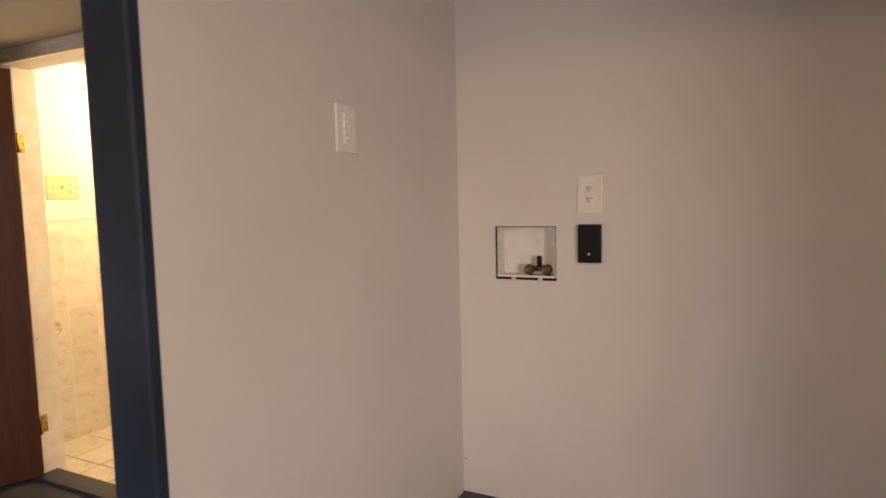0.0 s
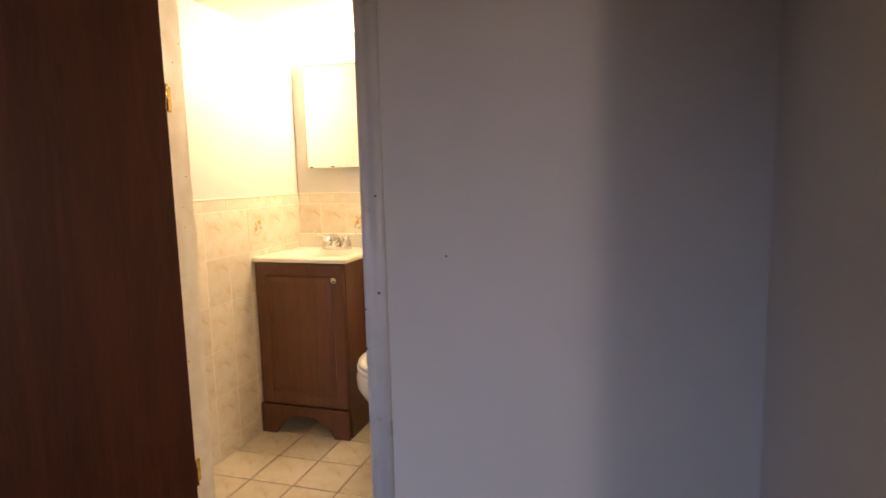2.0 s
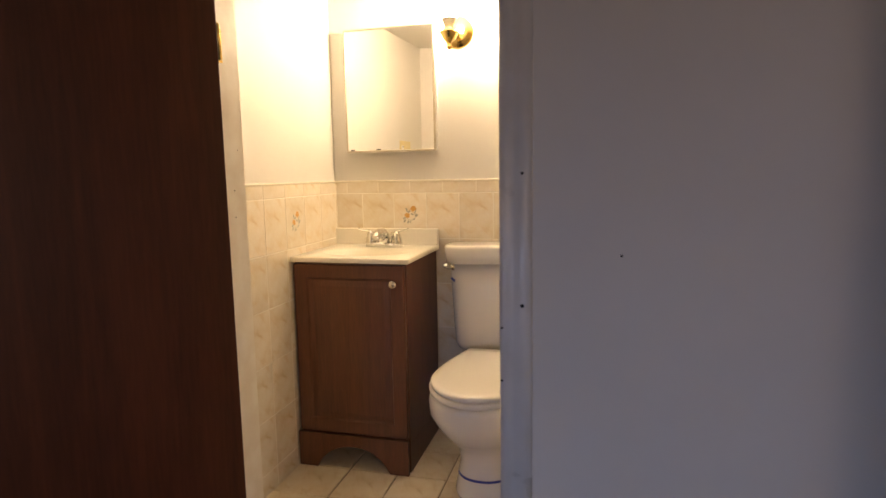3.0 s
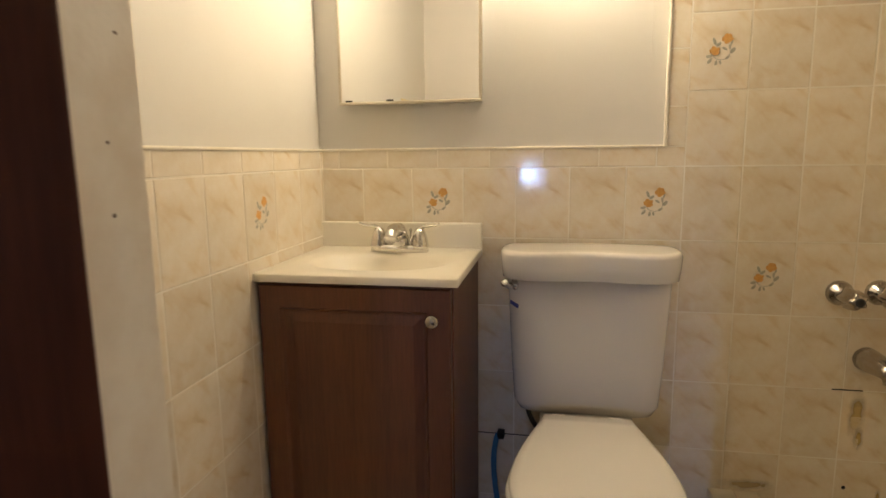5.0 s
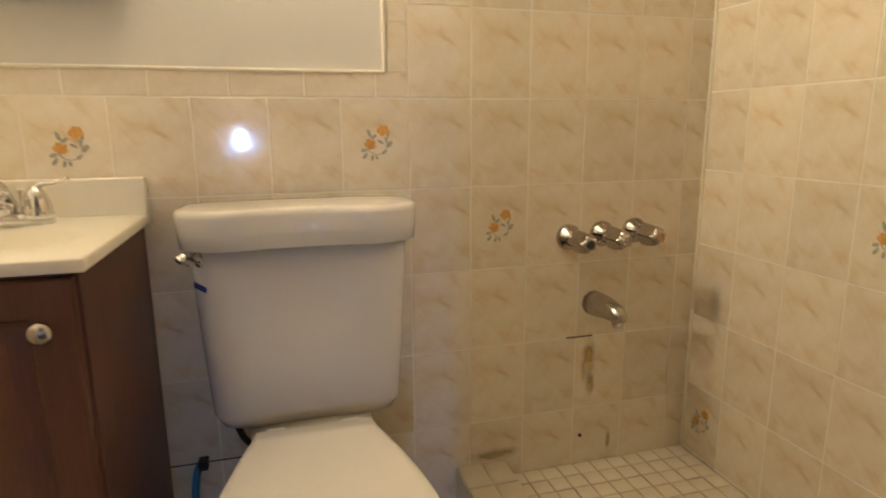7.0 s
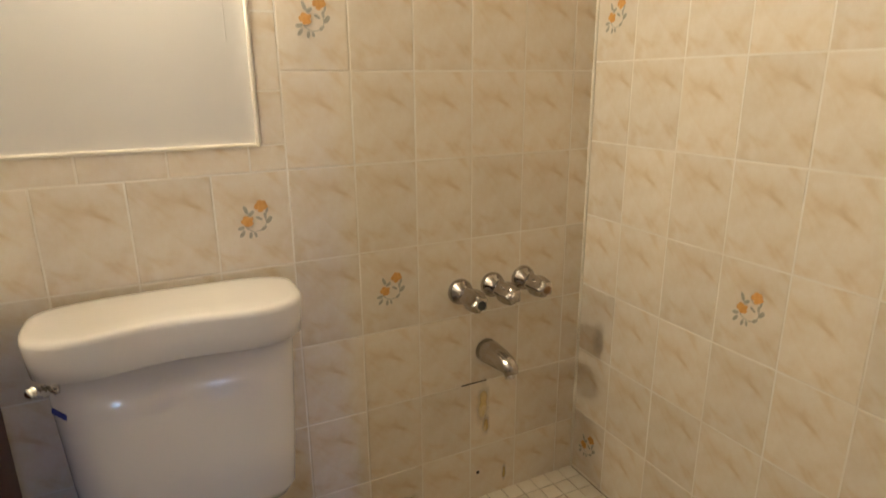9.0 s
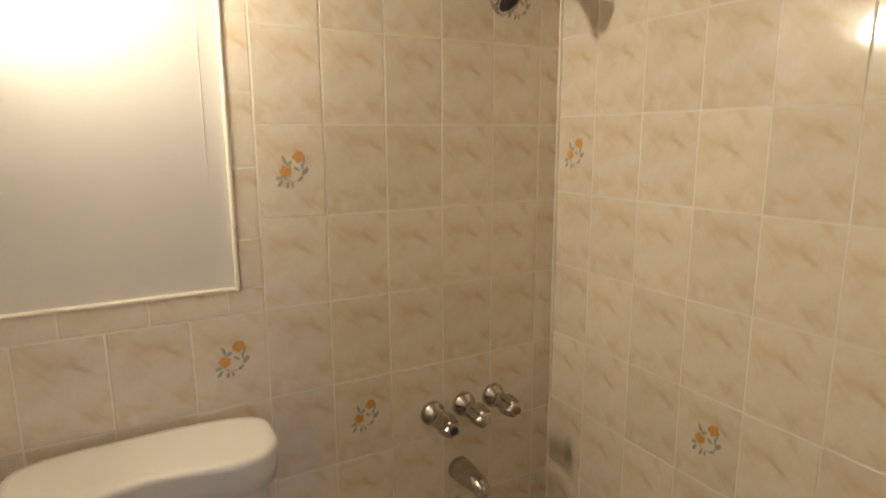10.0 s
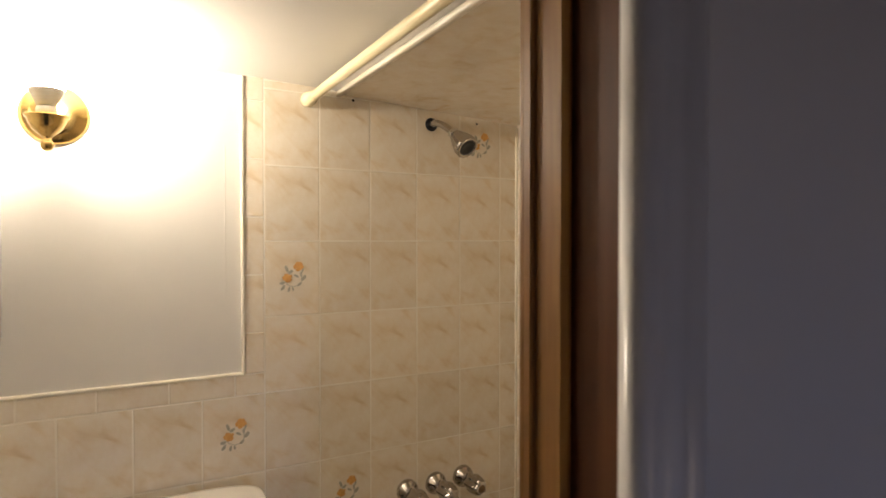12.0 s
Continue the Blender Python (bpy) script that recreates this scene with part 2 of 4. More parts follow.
def lathe_bm(profile, origin=(0, 0, 0), direction=(0, 0, 1), segs=28, flutes=0, depth=0.0):
    """A turned shape: (radius, distance along direction) pairs."""
    q = Vector(direction).normalized().to_track_quat("Z", "Y").to_matrix()
    rings = []
    for r, d in profile:
        ring = []
        for i in range(segs):
            a = 2 * math.pi * i / segs
            rr = max(r, 0.0003) * (1 - depth * (0.5 + 0.5 * math.cos(flutes * a)) if flutes else 1)
            ring.append(q @ Vector((rr * math.cos(a), rr * math.sin(a), d)) + Vector(origin))
        rings.append(ring)
    return loft_bm(rings)


def tube_bm(path, radii, segs=14, flat=1.0):
    pts = [Vector(p) for p in path]
    rings = []
    for i, p in enumerate(pts):
        d = (pts[min(i + 1, len(pts) - 1)] - pts[max(i - 1, 0)]).normalized()
        q = d.to_track_quat("Z", "Y").to_matrix()
        r = radii[i] if hasattr(radii, "__len__") else radii
        rings.append([q @ Vector((r * math.cos(2 * math.pi * j / segs), r * flat * math.sin(2 * math.pi * j / segs), 0)) + p for j in range(segs)])
    return loft_bm(rings)


def smooth_path(pts, n=6):
    """Points on a soft curve through pts."""
    p = [Vector(v) for v in pts]
    p = [2 * p[0] - p[1]] + p + [2 * p[-1] - p[-2]]
    out = []
    for i in range(1, len(p) - 2):
        for k in range(n):
            t = k / n
            out.append(0.5 * (2 * p[i] + (p[i + 1] - p[i - 1]) * t + (2 * p[i - 1] - 5 * p[i] + 4 * p[i + 1] - p[i + 2]) * t * t + (3 * p[i] - p[i - 1] - 3 * p[i + 1] + p[i + 2]) * t ** 3))
    out.append(p[-2])
    return out


def join(*bms):
    out = bms[0]
    for b in bms[1:]:
        me = bpy.data.meshes.new("tmp")
        b.to_mesh(me)
        out.from_mesh(me)
        bpy.data.meshes.remove(me)
        b.free()
    return out


def mesh_of(name, bm, material):
    me = bpy.data.meshes.new(name)
    bm.to_mesh(me)
    bm.free()
    for m in material if isinstance(material, (list, tuple)) else (material,):
        me.materials.append(m)
    return me


def part(name, bm, material, parent=None, label=""):
    ob = new(name, mesh_of(name, bm, material))
    if parent:
        ob.parent = parent
    return tagged(ob, label)


def structure(name, bm, material, label="", category=""):
    return tagged(part(name, bm, material), label, category or name.split("_")[0], "", "structure")


def thing(name, label, category, group=""):
    return tagged(new(name), label, category, group)


def screw(parent, x, y, z, direction, material, r=0.0035):
    part("screw", lathe_bm([(r, 0), (r, 0.001), (r * 0.6, 0.002), (0.0003, 0.0022)], (x, y, z), direction, 10), material, parent)


# ---- plan ----
XL, XR = -4.36, -2.443          # bathroom, tiled faces of its side walls
YB = 4.09                       # bathroom, face of the back wall
YH, YI = 2.728, 2.845             # door wall, hall face and bath face
DX0, DX1, DZ = -4.052, -3.34, 1.888   # doorway
PX0, PX1 = -2.255, -2.176         # partition between hall and laundry closet
PXF = -2.136                    # closet face of the partition at its front end
YW = 3.417                      # closet back wall
LOW = 1.948                     # low ceiling of hall and closet
YLOW = 1.5
HI = 2.4
DOOR_TURN = -25
WB = (-2.015, -1.764, 0.928, 1.142)   # hole of the washer box


def bath_ceiling(x):
    return 2.04 - 0.050 * (x + 4.36)


# ---- large structure ----
def build_shell():
    structure("floor_hall", box_bm(-4.8, 0.9, -1.3, 2.74, -0.12, -0.004), M_DARKFLOOR, "dark scuffed floor of the hall and front room", "floor")
    structure("floor_closet", box_bm(PX1, -0.05, 2.74, YW, -0.12, -0.004), M_DARKFLOOR, "dark floor of the laundry closet", "floor")
    structure("floor_bath", box_bm(-4.5, -3.16, 2.74, 4.2, -0.12, -0.006), M_FGROUT, "cream marbled floor tiles with brown grout", "floor")
    structure("wall_back", box_bm(-4.5, -2.3, YB + 0.006, YB + 0.14, -0.1, 2.3), M_BATH, "cream painted bathroom wall above marbled tile", "wall")
    structure("wall_left", box_bm(-4.5, XL - 0.006, YI, YB + 0.006, -0.1, 2.3), M_BATH, "cream painted bathroom wall above marbled tile", "wall")
    structure("wall_right", box_bm(XR + 0.0007, -2.255, YI, YB + 0.006, -0.1, 2.3), M_GROUT, "shower wall tiled in cream marbled tiles", "wall")
    # door wall with its opening
    bm = join(box_bm(-4.8, DX0 - 0.02, YH, YI, -0.1, 2.3), box_bm(DX1 + 0.034, PX0, YH, YI, -0.1, 2.3), box_bm(DX0 - 0.02, DX1 + 0.034, YH, YI, DZ + 0.02, 2.3))
    structure("wall_door", bm, M_WALL, "white painted hall wall around the bathroom doorway", "wall")
    bm = loft_bm([[(PX0, 1.93, z), (PXF, 1.93, z), (PX1, YW, z), (PX1, YB + 0.14, z), (PX0, YB + 0.14, z)] for z in (-0.1, 2.3)])
    for f in bm.faces:
        f.smooth = False
    structure("wall_partition", bm, M_WALL, "white painted partition beside the laundry closet", "wall")
    # closet wall with the hole of the washer box
    x0, x1, z0, z1 = WB
    bm = join(box_bm(PX1, x0, YW, YW + 0.12, -0.1, 2.3), box_bm(x1, 0.0, YW, YW + 0.12, -0.1, 2.3), box_bm(x0, x1, YW, YW + 0.12, -0.1, z0), box_bm(x0, x1, YW, YW + 0.12, z1, 2.3), box_bm(x0, x1, YW + 0.11, YW + 0.12, z0, z1))
    structure("wall_closet", bm, M_WALL, "white painted closet wall with washer hookups", "wall")
    structure("wall_closet_side", box_bm(-0.1, 0.0, 1.6, YW, -0.1, 2.3), M_WALL, "plain white closet side wall", "wall")
    structure("wall_closet_front", box_bm(-0.1, 0.9, 1.5, 1.6, -0.1, 2.5), M_WALL, "plain white wall", "wall")
    structure("wall_west", box_bm(-4.9, -4.8, -1.3, 2.86, -0.1, 2.5), M_WALL, "plain white wall", "wall")
    # opening for the added end-wall window
    y0, y1, z0, z1 = ADDED_WIN3[1] - 0.36, ADDED_WIN3[1] + 0.36, ADDED_WIN3[2] - 0.36, ADDED_WIN3[2] + 0.36
    bm = join(box_bm(0.9, 1.0, -1.3, y0, -0.1, 2.5), box_bm(0.9, 1.0, y1, 1.6, -0.1, 2.5), box_bm(0.9, 1.0, y0, y1, -0.1, z0), box_bm(0.9, 1.0, y0, y1, z1, 2.5))
    structure("wall_east", bm, M_WALL, "unseen plain white wall with an added small window", "wall")
    # openings of the window behind the walker and of the added second window
    xs = sorted((w[0] - 0.36, w[0] + 0.36) for w in (WIN, ADDED_WIN2))
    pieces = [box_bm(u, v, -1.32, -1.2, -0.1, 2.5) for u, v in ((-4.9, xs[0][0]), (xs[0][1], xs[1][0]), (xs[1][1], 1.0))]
    for w in (WIN, ADDED_WIN2):
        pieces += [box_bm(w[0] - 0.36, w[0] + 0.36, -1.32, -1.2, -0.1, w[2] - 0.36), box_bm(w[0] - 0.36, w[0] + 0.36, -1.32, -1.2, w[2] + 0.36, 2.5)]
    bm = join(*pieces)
    structure("wall_south", bm, M_WALL, "unseen plain white wall with two small windows, one of them added", "wall")
    structure("ceiling", box_bm(-4.9, 1.0, -1.32, YLOW, HI, HI + 0.1), M_CEIL, "plain ceiling of the front room", "ceiling")
    bm = join(box_bm(-4.9, PX1 - 0.02, YLOW, YH, LOW, HI + 0.1), box_bm(PX1 - 0.02, 0.02, YLOW, 1.93, LOW, HI + 0.1), box_bm(PX1 - 0.02, 0.02, 1.93, YW + 0.05, 2.25, HI + 0.1))
    structure("ceiling_hall", bm, M_CEIL, "low ceiling over hall and closet", "ceiling")
    a, b = bath_ceiling(-4.5), bath_ceiling(-2.3)
    bm = loft_bm([[(-4.5, YI, a), (-2.3, YI, b), (-2.3, YI, 2.4), (-4.5, YI, 2.4)], [(-4.5, YB + 0.1, a), (-2.3, YB + 0.1, b), (-2.3, YB + 0.1, 2.4), (-4.5, YB + 0.1, 2.4)]])
    for f in bm.faces:
        f.smooth = False
    structure("ceiling_bath", bm, M_BATH, "low sloping painted bathroom ceiling", "ceiling")



def build_doorway():
    # white hinge-side jamb, wooden strike-side jamb, head
    d = tagged(new("door_frame"), "bathroom door frame, white and bare brown wood", "door frame", "", "structure")
    part("jamb", box_bm(DX0 - 0.02, DX0, YH + 0.034, YI + 0.020, -0.004, DZ, 0.002), M_JAMB, d, "chipped cream painted jamb")
    part("head", box_bm(DX0 - 0.02, DX1 + 0.034, YH - 0.003, YI + 0.003, DZ, DZ + 0.02, 0.002), M_JAMB, d)
    part("jamb", box_bm(DX1 + 0.018, DX1 + 0.034, YH + 0.004, YI + 0.001, -0.004, DZ, 0.002), M_WOODRED, d, "bare dark brown wooden jamb")
    part("door_stop", box_bm(DX1 + 0.008, DX1 + 0.0178, YH + 0.058, YI - 0.002, -0.004, DZ, 0.004), M_WOODJAMB, d, "light brown wooden door stop")
    part("door_stop", box_bm(DX1 + 0.004, DX1 + 0.0085, YH + 0.090, YH + 0.104, -0.004, DZ, 0.003), M_WOODJAMB, d)
    for z in (1.55, 0.247):
        h = part("hinge", box_bm(DX0, DX0 + 0.0025, YH + 0.036, YH + 0.066, z - 0.042, z + 0.042, 0.0008), M_BRASS, d, "paint-flecked brass butt hinge")
        for dy, dz in ((0.012, 0.028), (0.022, 0.0), (0.012, -0.028)):
            part("screw", lathe_bm([(0.004, 0), (0.003, 0.001), (0.0003, 0.0012)], (DX0 + 0.0025, YH + 0.036 + dy, z + dz), (1, 0, 0), 10), M_VALVE, h)
        part("knuckle", lathe_bm([(0.0055, 0), (0.0055, 0.084), (0.003, 0.088)], (DX0 + 0.020, YH + 0.027, z - 0.042), (0, 0, 1), 12), M_BRASS, h)
    # chips and old screw holes in the paint
    rnd = random.Random(11)
    for k in range(6):
        part("paint_chip", lathe_bm([(rnd.uniform(0.0018, 0.003), 0), (0.0015, 0.0006), (0.0003, 0.0007)], (DX0, YH + rnd.uniform(0.045, 0.125), rnd.uniform(0.15, 1.8)), (1, 0, 0), 7), M_WOODRED, d)
    # moulded casing: a stepped profile run up the wall
    prof = [(0, 0), (0, 0.012), (0.006, 0.017), (0.018, 0.017), (0.022, 0.012), (0.034, 0.012), (0.040, 0.016), (0.056, 0.018), (0.066, 0.014), (0.072, 0.006), (0.072, 0)]
    w = 0.070 / 0.072
    bm = loft_bm([[(DX1 + 0.002 + u * w, YH - v, z) for u, v in prof] for z in (-0.004, LOW)])
    part("casing", bm, M_TRIM, d, "white moulded casing with nail holes")
    bm = loft_bm([[(DX0 - 0.036 - u * w, YH - v, z) for u, v in prof] for z in (-0.004, LOW)])
    part("casing", bm, M_TRIM, d)
    bm = loft_bm([[(x, YH - v, DZ + u * 0.9) for u, v in prof] for x in (DX0 - 0.002, DX1 + 0.002)])
    part("casing", bm, M_JAMB, d)
    for x, z, r in ((DX1 + 0.052, 0.936, 0.0045), (DX1 + 0.052, 1.222, 0.0035), (DX1 + 0.008, 0.885, 0.003), (DX1 + 0.007, 0.765, 0.003)):
        part("nail_hole", lathe_bm([(r, 0), (r * 0.8, 0.0008), (0.0003, 0.001)], (x, YH - 0.0178, z), (0, -1, 0), 8), M_BLACK, d)
    structure("threshold", box_bm(DX0, DX1, YH - 0.01, YI - 0.02, -0.02, 0.012, 0.004), M_DARKFLOOR, "dark worn door threshold", "threshold")


def build_door():
    """The open leaf, swung into the hall on its hinges."""
    t = thing("door_1", "red-brown veneered flush door standing open", "door")
    t.matrix_basis = pose(DX0 + 0.026, YH + 0.017, 0, 0, 0, DOOR_TURN)
    part("leaf", box_bm(-0.034, 0, -0.685, 0, 0.012, DZ - 0.015, 0.002), M_DOOR, t)
    k = part("knob", lathe_bm([(0.03, 0), (0.03, 0.004), (0.012, 0.008), (0.011, 0.03), (0.026, 0.042), (0.027, 0.055), (0.016, 0.064), (0.0003, 0.066)], (0, -0.63, 0.93), (1, 0, 0)), M_BRASS, t)
    tagged(t, "", "", "", "structure")



def build_post():
    t = thing("door_post", "black gloss painted post at the closet opening", "post")
    bm = box_bm(-2.257, -2.134, 1.903, 1.9335, -0.004, LOW, 0.006, 2)
    part("post", bm, M_POST, t)
    tagged(t, "", "", "", "structure")


build_shell()
build_doorway()
build_door()
build_post()


# ---- bathroom things ----
def rounded_ring(cx, cy, hx, front, back, z, power=4.0, n=40, dip=0.0):
    """A soft-cornered outline round (cx, cy): front and back are the reaches to -y and +y; dip hollows the front."""
    ring = []
    for i in range(n):
        a = 2 * math.pi * i / n
        c, s = math.cos(a), math.sin(a)
        x = hx * math.copysign(abs(c) ** (2 / power), c)
        y = (back if s > 0 else front) * math.copysign(abs(s) ** (2 / power), s)
        if s < 0 and dip:
            y += dip * (0.5 + 0.5 * math.cos(math.pi * min(1, abs(x) / hx / 0.8)))
        ring.append((cx + x, cy + y, z))
    return ring


def build_toilet():
    cx = -3.537
    t = thing("toilet", "white porcelain two-piece toilet with closed lid", "toilet")
    t.location = (0, 0, 0)
    # tank
    rings = []
    for z, hx, fr in ((0.444, 0.166, 0.050), (0.451, 0.186, 0.066), (0.480, 0.201, 0.082), (0.60, 0.209, 0.088), (0.72, 0.215, 0.094), (0.852, 0.221, 0.098)):
        rings.append(rounded_ring(cx, 3.975, hx, fr, 0.085, z, 3.8, 60, dip=0.012))
    part("tank", loft_bm(rings), M_PORC, t)
    rings = []
    for z, g, d in ((0.854, -0.004, 0.026), (0.847, 0.006, 0.026), (0.849, 0.012, 0.028), (0.880, 0.015, 0.034), (0.911, 0.017, 0.038), (0.919, 0.0145, 0.038), (0.923, 0.009, 0.038), (0.9245, -0.004, 0.036), (0.925, -0.05, 0.02)):
        rings.append(rounded_ring(cx, 3.962, 0.223 + g, 0.119 + g, 0.078 + g, z - 0.004, 3.4, 72, dip=d))
    part("tank_lid", loft_bm(rings), M_PORC, t, "tank lid with a curved front edge")
    lv = part("flush_lever", lathe_bm([(0.016, 0), (0.016, 0.006), (0.009, 0.01), (0.008, 0.02), (0.0003, 0.021)], (cx - 0.196, 3.902, 0.822), (-1, -0.6, 0), 16), M_CHROME, t, "chrome flush lever")
    part("arm", tube_bm(smooth_path([(cx - 0.208, 3.892, 0.820), (cx - 0.215, 3.880, 0.823), (cx - 0.221, 3.868, 0.830), (cx - 0.224, 3.860, 0.837)]), [0.009] * 6 + [0.0095] * 6 + [0.0105] * 6 + [0.0085], 12), M_CHROME, lv)
    part("sticker", box_bm(-0.017, 0.017, -0.0015, 0.0015, -0.005, 0.005), M_TAPE, t, "dark blue tank sticker").matrix_basis = pose(cx - 0.199, 3.8995, 0.767, 0, 12, -48)
    # bowl: the upper rim and body narrowing to the foot
    rings = []
    for z, hx, fr, bk, cy in ((0.0, 0.118, 0.16, 0.27, 3.62), (0.015, 0.122, 0.165, 0.27, 3.62), (0.06, 0.112, 0.150, 0.26, 3.62), (0.14, 0.102, 0.135, 0.25, 3.62), (0.21, 0.112, 0.155, 0.25, 3.60),
                              (0.27, 0.142, 0.205, 0.24, 3.57), (0.33, 0.170, 0.245, 0.23, 3.55), (0.38, 0.190, 0.268, 0.23, 3.54), (0.425, 0.190, 0.272, 0.23, 3.54), (0.44, 0.183, 0.268, 0.23, 3.54), (0.445, 0.172, 0.256, 0.22, 3.54)):
        rings.append(rounded_ring(cx, cy, hx, fr, bk, z, 2.35, 48))
    part("bowl", loft_bm(rings), M_PORC, t)
    # deck under the tank
    rings = []
    for z, hx, y0 in ((0.30, 0.10, 3.74), (0.36, 0.116, 3.73), (0.41, 0.122, 3.74), (0.435, 0.122, 3.79), (0.450, 0.126, 3.85)):
        rings.append([(cx + hx * sx, y, z) for sx, y in ((-1, 4.02), (-1, y0 + 0.03), (-0.86, y0), (0.86, y0), (1, y0 + 0.03), (1, 4.02))])
    part("deck", loft_bm(rings), M_PORC, t)

    def seat_ring(z, g):
        ring, hw, y1, y0 = [], 0.186 + g, 3.808, 3.268 - g
        for i in range(33):
            a = math.pi * i / 32
            ring.append((cx - hw * math.cos(a) * 1.0, 3.50 - (3.50 - y0) * math.sin(a), z))
        for k in range(1, 9):
            u = k / 8
            ring.append((cx + hw + (0.112 - hw) * u ** 1.6, 3.50 + (y1 - 3.50) * u, z))
        for k in range(8, 0, -1):
            u = k / 8
            ring.append((cx - hw - (0.112 - hw) * u ** 1.6, 3.50 + (y1 - 3.50) * u, z))
        return ring
    part("seat", loft_bm([seat_ring(0.447, -0.008), seat_ring(0.449, 0.0), seat_ring(0.463, 0.002), seat_ring(0.467, -0.004)]), M_SEAT, t)
    part("seat_lid", loft_bm([seat_ring(0.4695, -0.012), seat_ring(0.471, -0.006), seat_ring(0.482, -0.004), seat_ring(0.488, -0.010), seat_ring(0.491, -0.03), seat_ring(0.493, -0.08)]), M_SEAT, t)
    for s in (-1, 1):
        part("hinge_cap", box_bm(cx + s * 0.075 - 0.02, cx + s * 0.075 + 0.02, 3.80, 3.835, 0.455, 0.487, 0.006, 2), M_SEAT, t)
        part("bolt_cap", lathe_bm([(0.016, 0), (0.016, 0.008), (0.01, 0.018), (0.0003, 0.021)], (cx + s * 0.112, 3.66, 0.02), (s * 0.5, 0, 1), 14), M_PORC, t)
    # tape on the foot
    rings = [rounded_ring(cx, 3.62, hx, fr, 0.0, z, 2.35, 48) for z, hx, fr in ((0.083, 0.1125, 0.1485), (0.092, 0.111, 0.147))]
    bm = bmesh.new()
    for i in range(28, 44):
        q = [rings[0][i], rings[0][i + 1], rings[1][i + 1], rings[1][i]]
        bm.faces.new([bm.verts.new((x, y - 0.002, z)) for x, y, z in q])
    bmesh.ops.remove_doubles(bm, verts=bm.verts[:], dist=1e-5)
    bmesh.ops.solidify(bm, geom=bm.faces[:], thickness=0.001)
    part("tape", bm, M_TAPE, t, "blue tape strip")
    # amber bead round the tank and hoses
    h = thing("supply_hose", "dark braided toilet supply hose below the tank", "hose")
    part("hose", tube_bm(smooth_path([(-3.70, 3.99, 0.53), (-3.705, 4.0, 0.45), (-3.69, 4.02, 0.38), (-3.665, 4.04, 0.33), (-3.66, 4.055, 0.28)]), 0.0075), M_RUBBER, h)
    part("nut", lathe_bm([(0.013, 0), (0.013, 0.02), (0.008, 0.024)], (-3.70, 3.99, 0.505), (0, 0, 1), 8), M_RUBBER, h)
    b = thing("blue_hose", "blue water hose by the vanity", "hose")
    part("hose", tube_bm(smooth_path([(-3.79, 4.074, 0.30), (-3.80, 4.055, 0.285), (-3.807, 4.045, 0.22), (-3.80, 4.04, 0.13), (-3.78, 4.03, 0.03), (-3.74, 4.02, 0.012)]), 0.009), M_BLUE, b)
    part("clip", box_bm(-3.797, -3.775, 4.05, 4.082, 0.288, 0.31, 0.002), M_BLACK, b)


def panel_door_bm(x0, x1, y, z0, z1, inset=0.055, th=0.018):
    """Routed door: flat frame, cove, raised field."""
    bm = bmesh.new()
    steps = ((0, th), (0, 0.003), (0.003, 0), (inset, 0), (inset + 0.006, 0.006), (inset + 0.012, 0.006), (inset + 0.034, 0.0005), (inset + 0.036, 0.0005))
    loops = []
    for d, back in steps:
        loops.append([bm.verts.new(p) for p in ((x0 + d, y + back, z0 + d), (x1 - d, y + back, z0 + d), (x1 - d, y + back, z1 - d), (x0 + d, y + back, z1 - d))])
    for a, b in zip(loops, loops[1:]):
        for i in range(4):
            bm.faces.new((a[i], a[(i + 1) % 4], b[(i + 1) % 4], b[i]))
    bm.faces.new(loops[-1])
    bm.faces.new(loops[0][::-1])
    bmesh.ops.recalc_face_normals(bm, faces=bm.faces[:])
    return bm


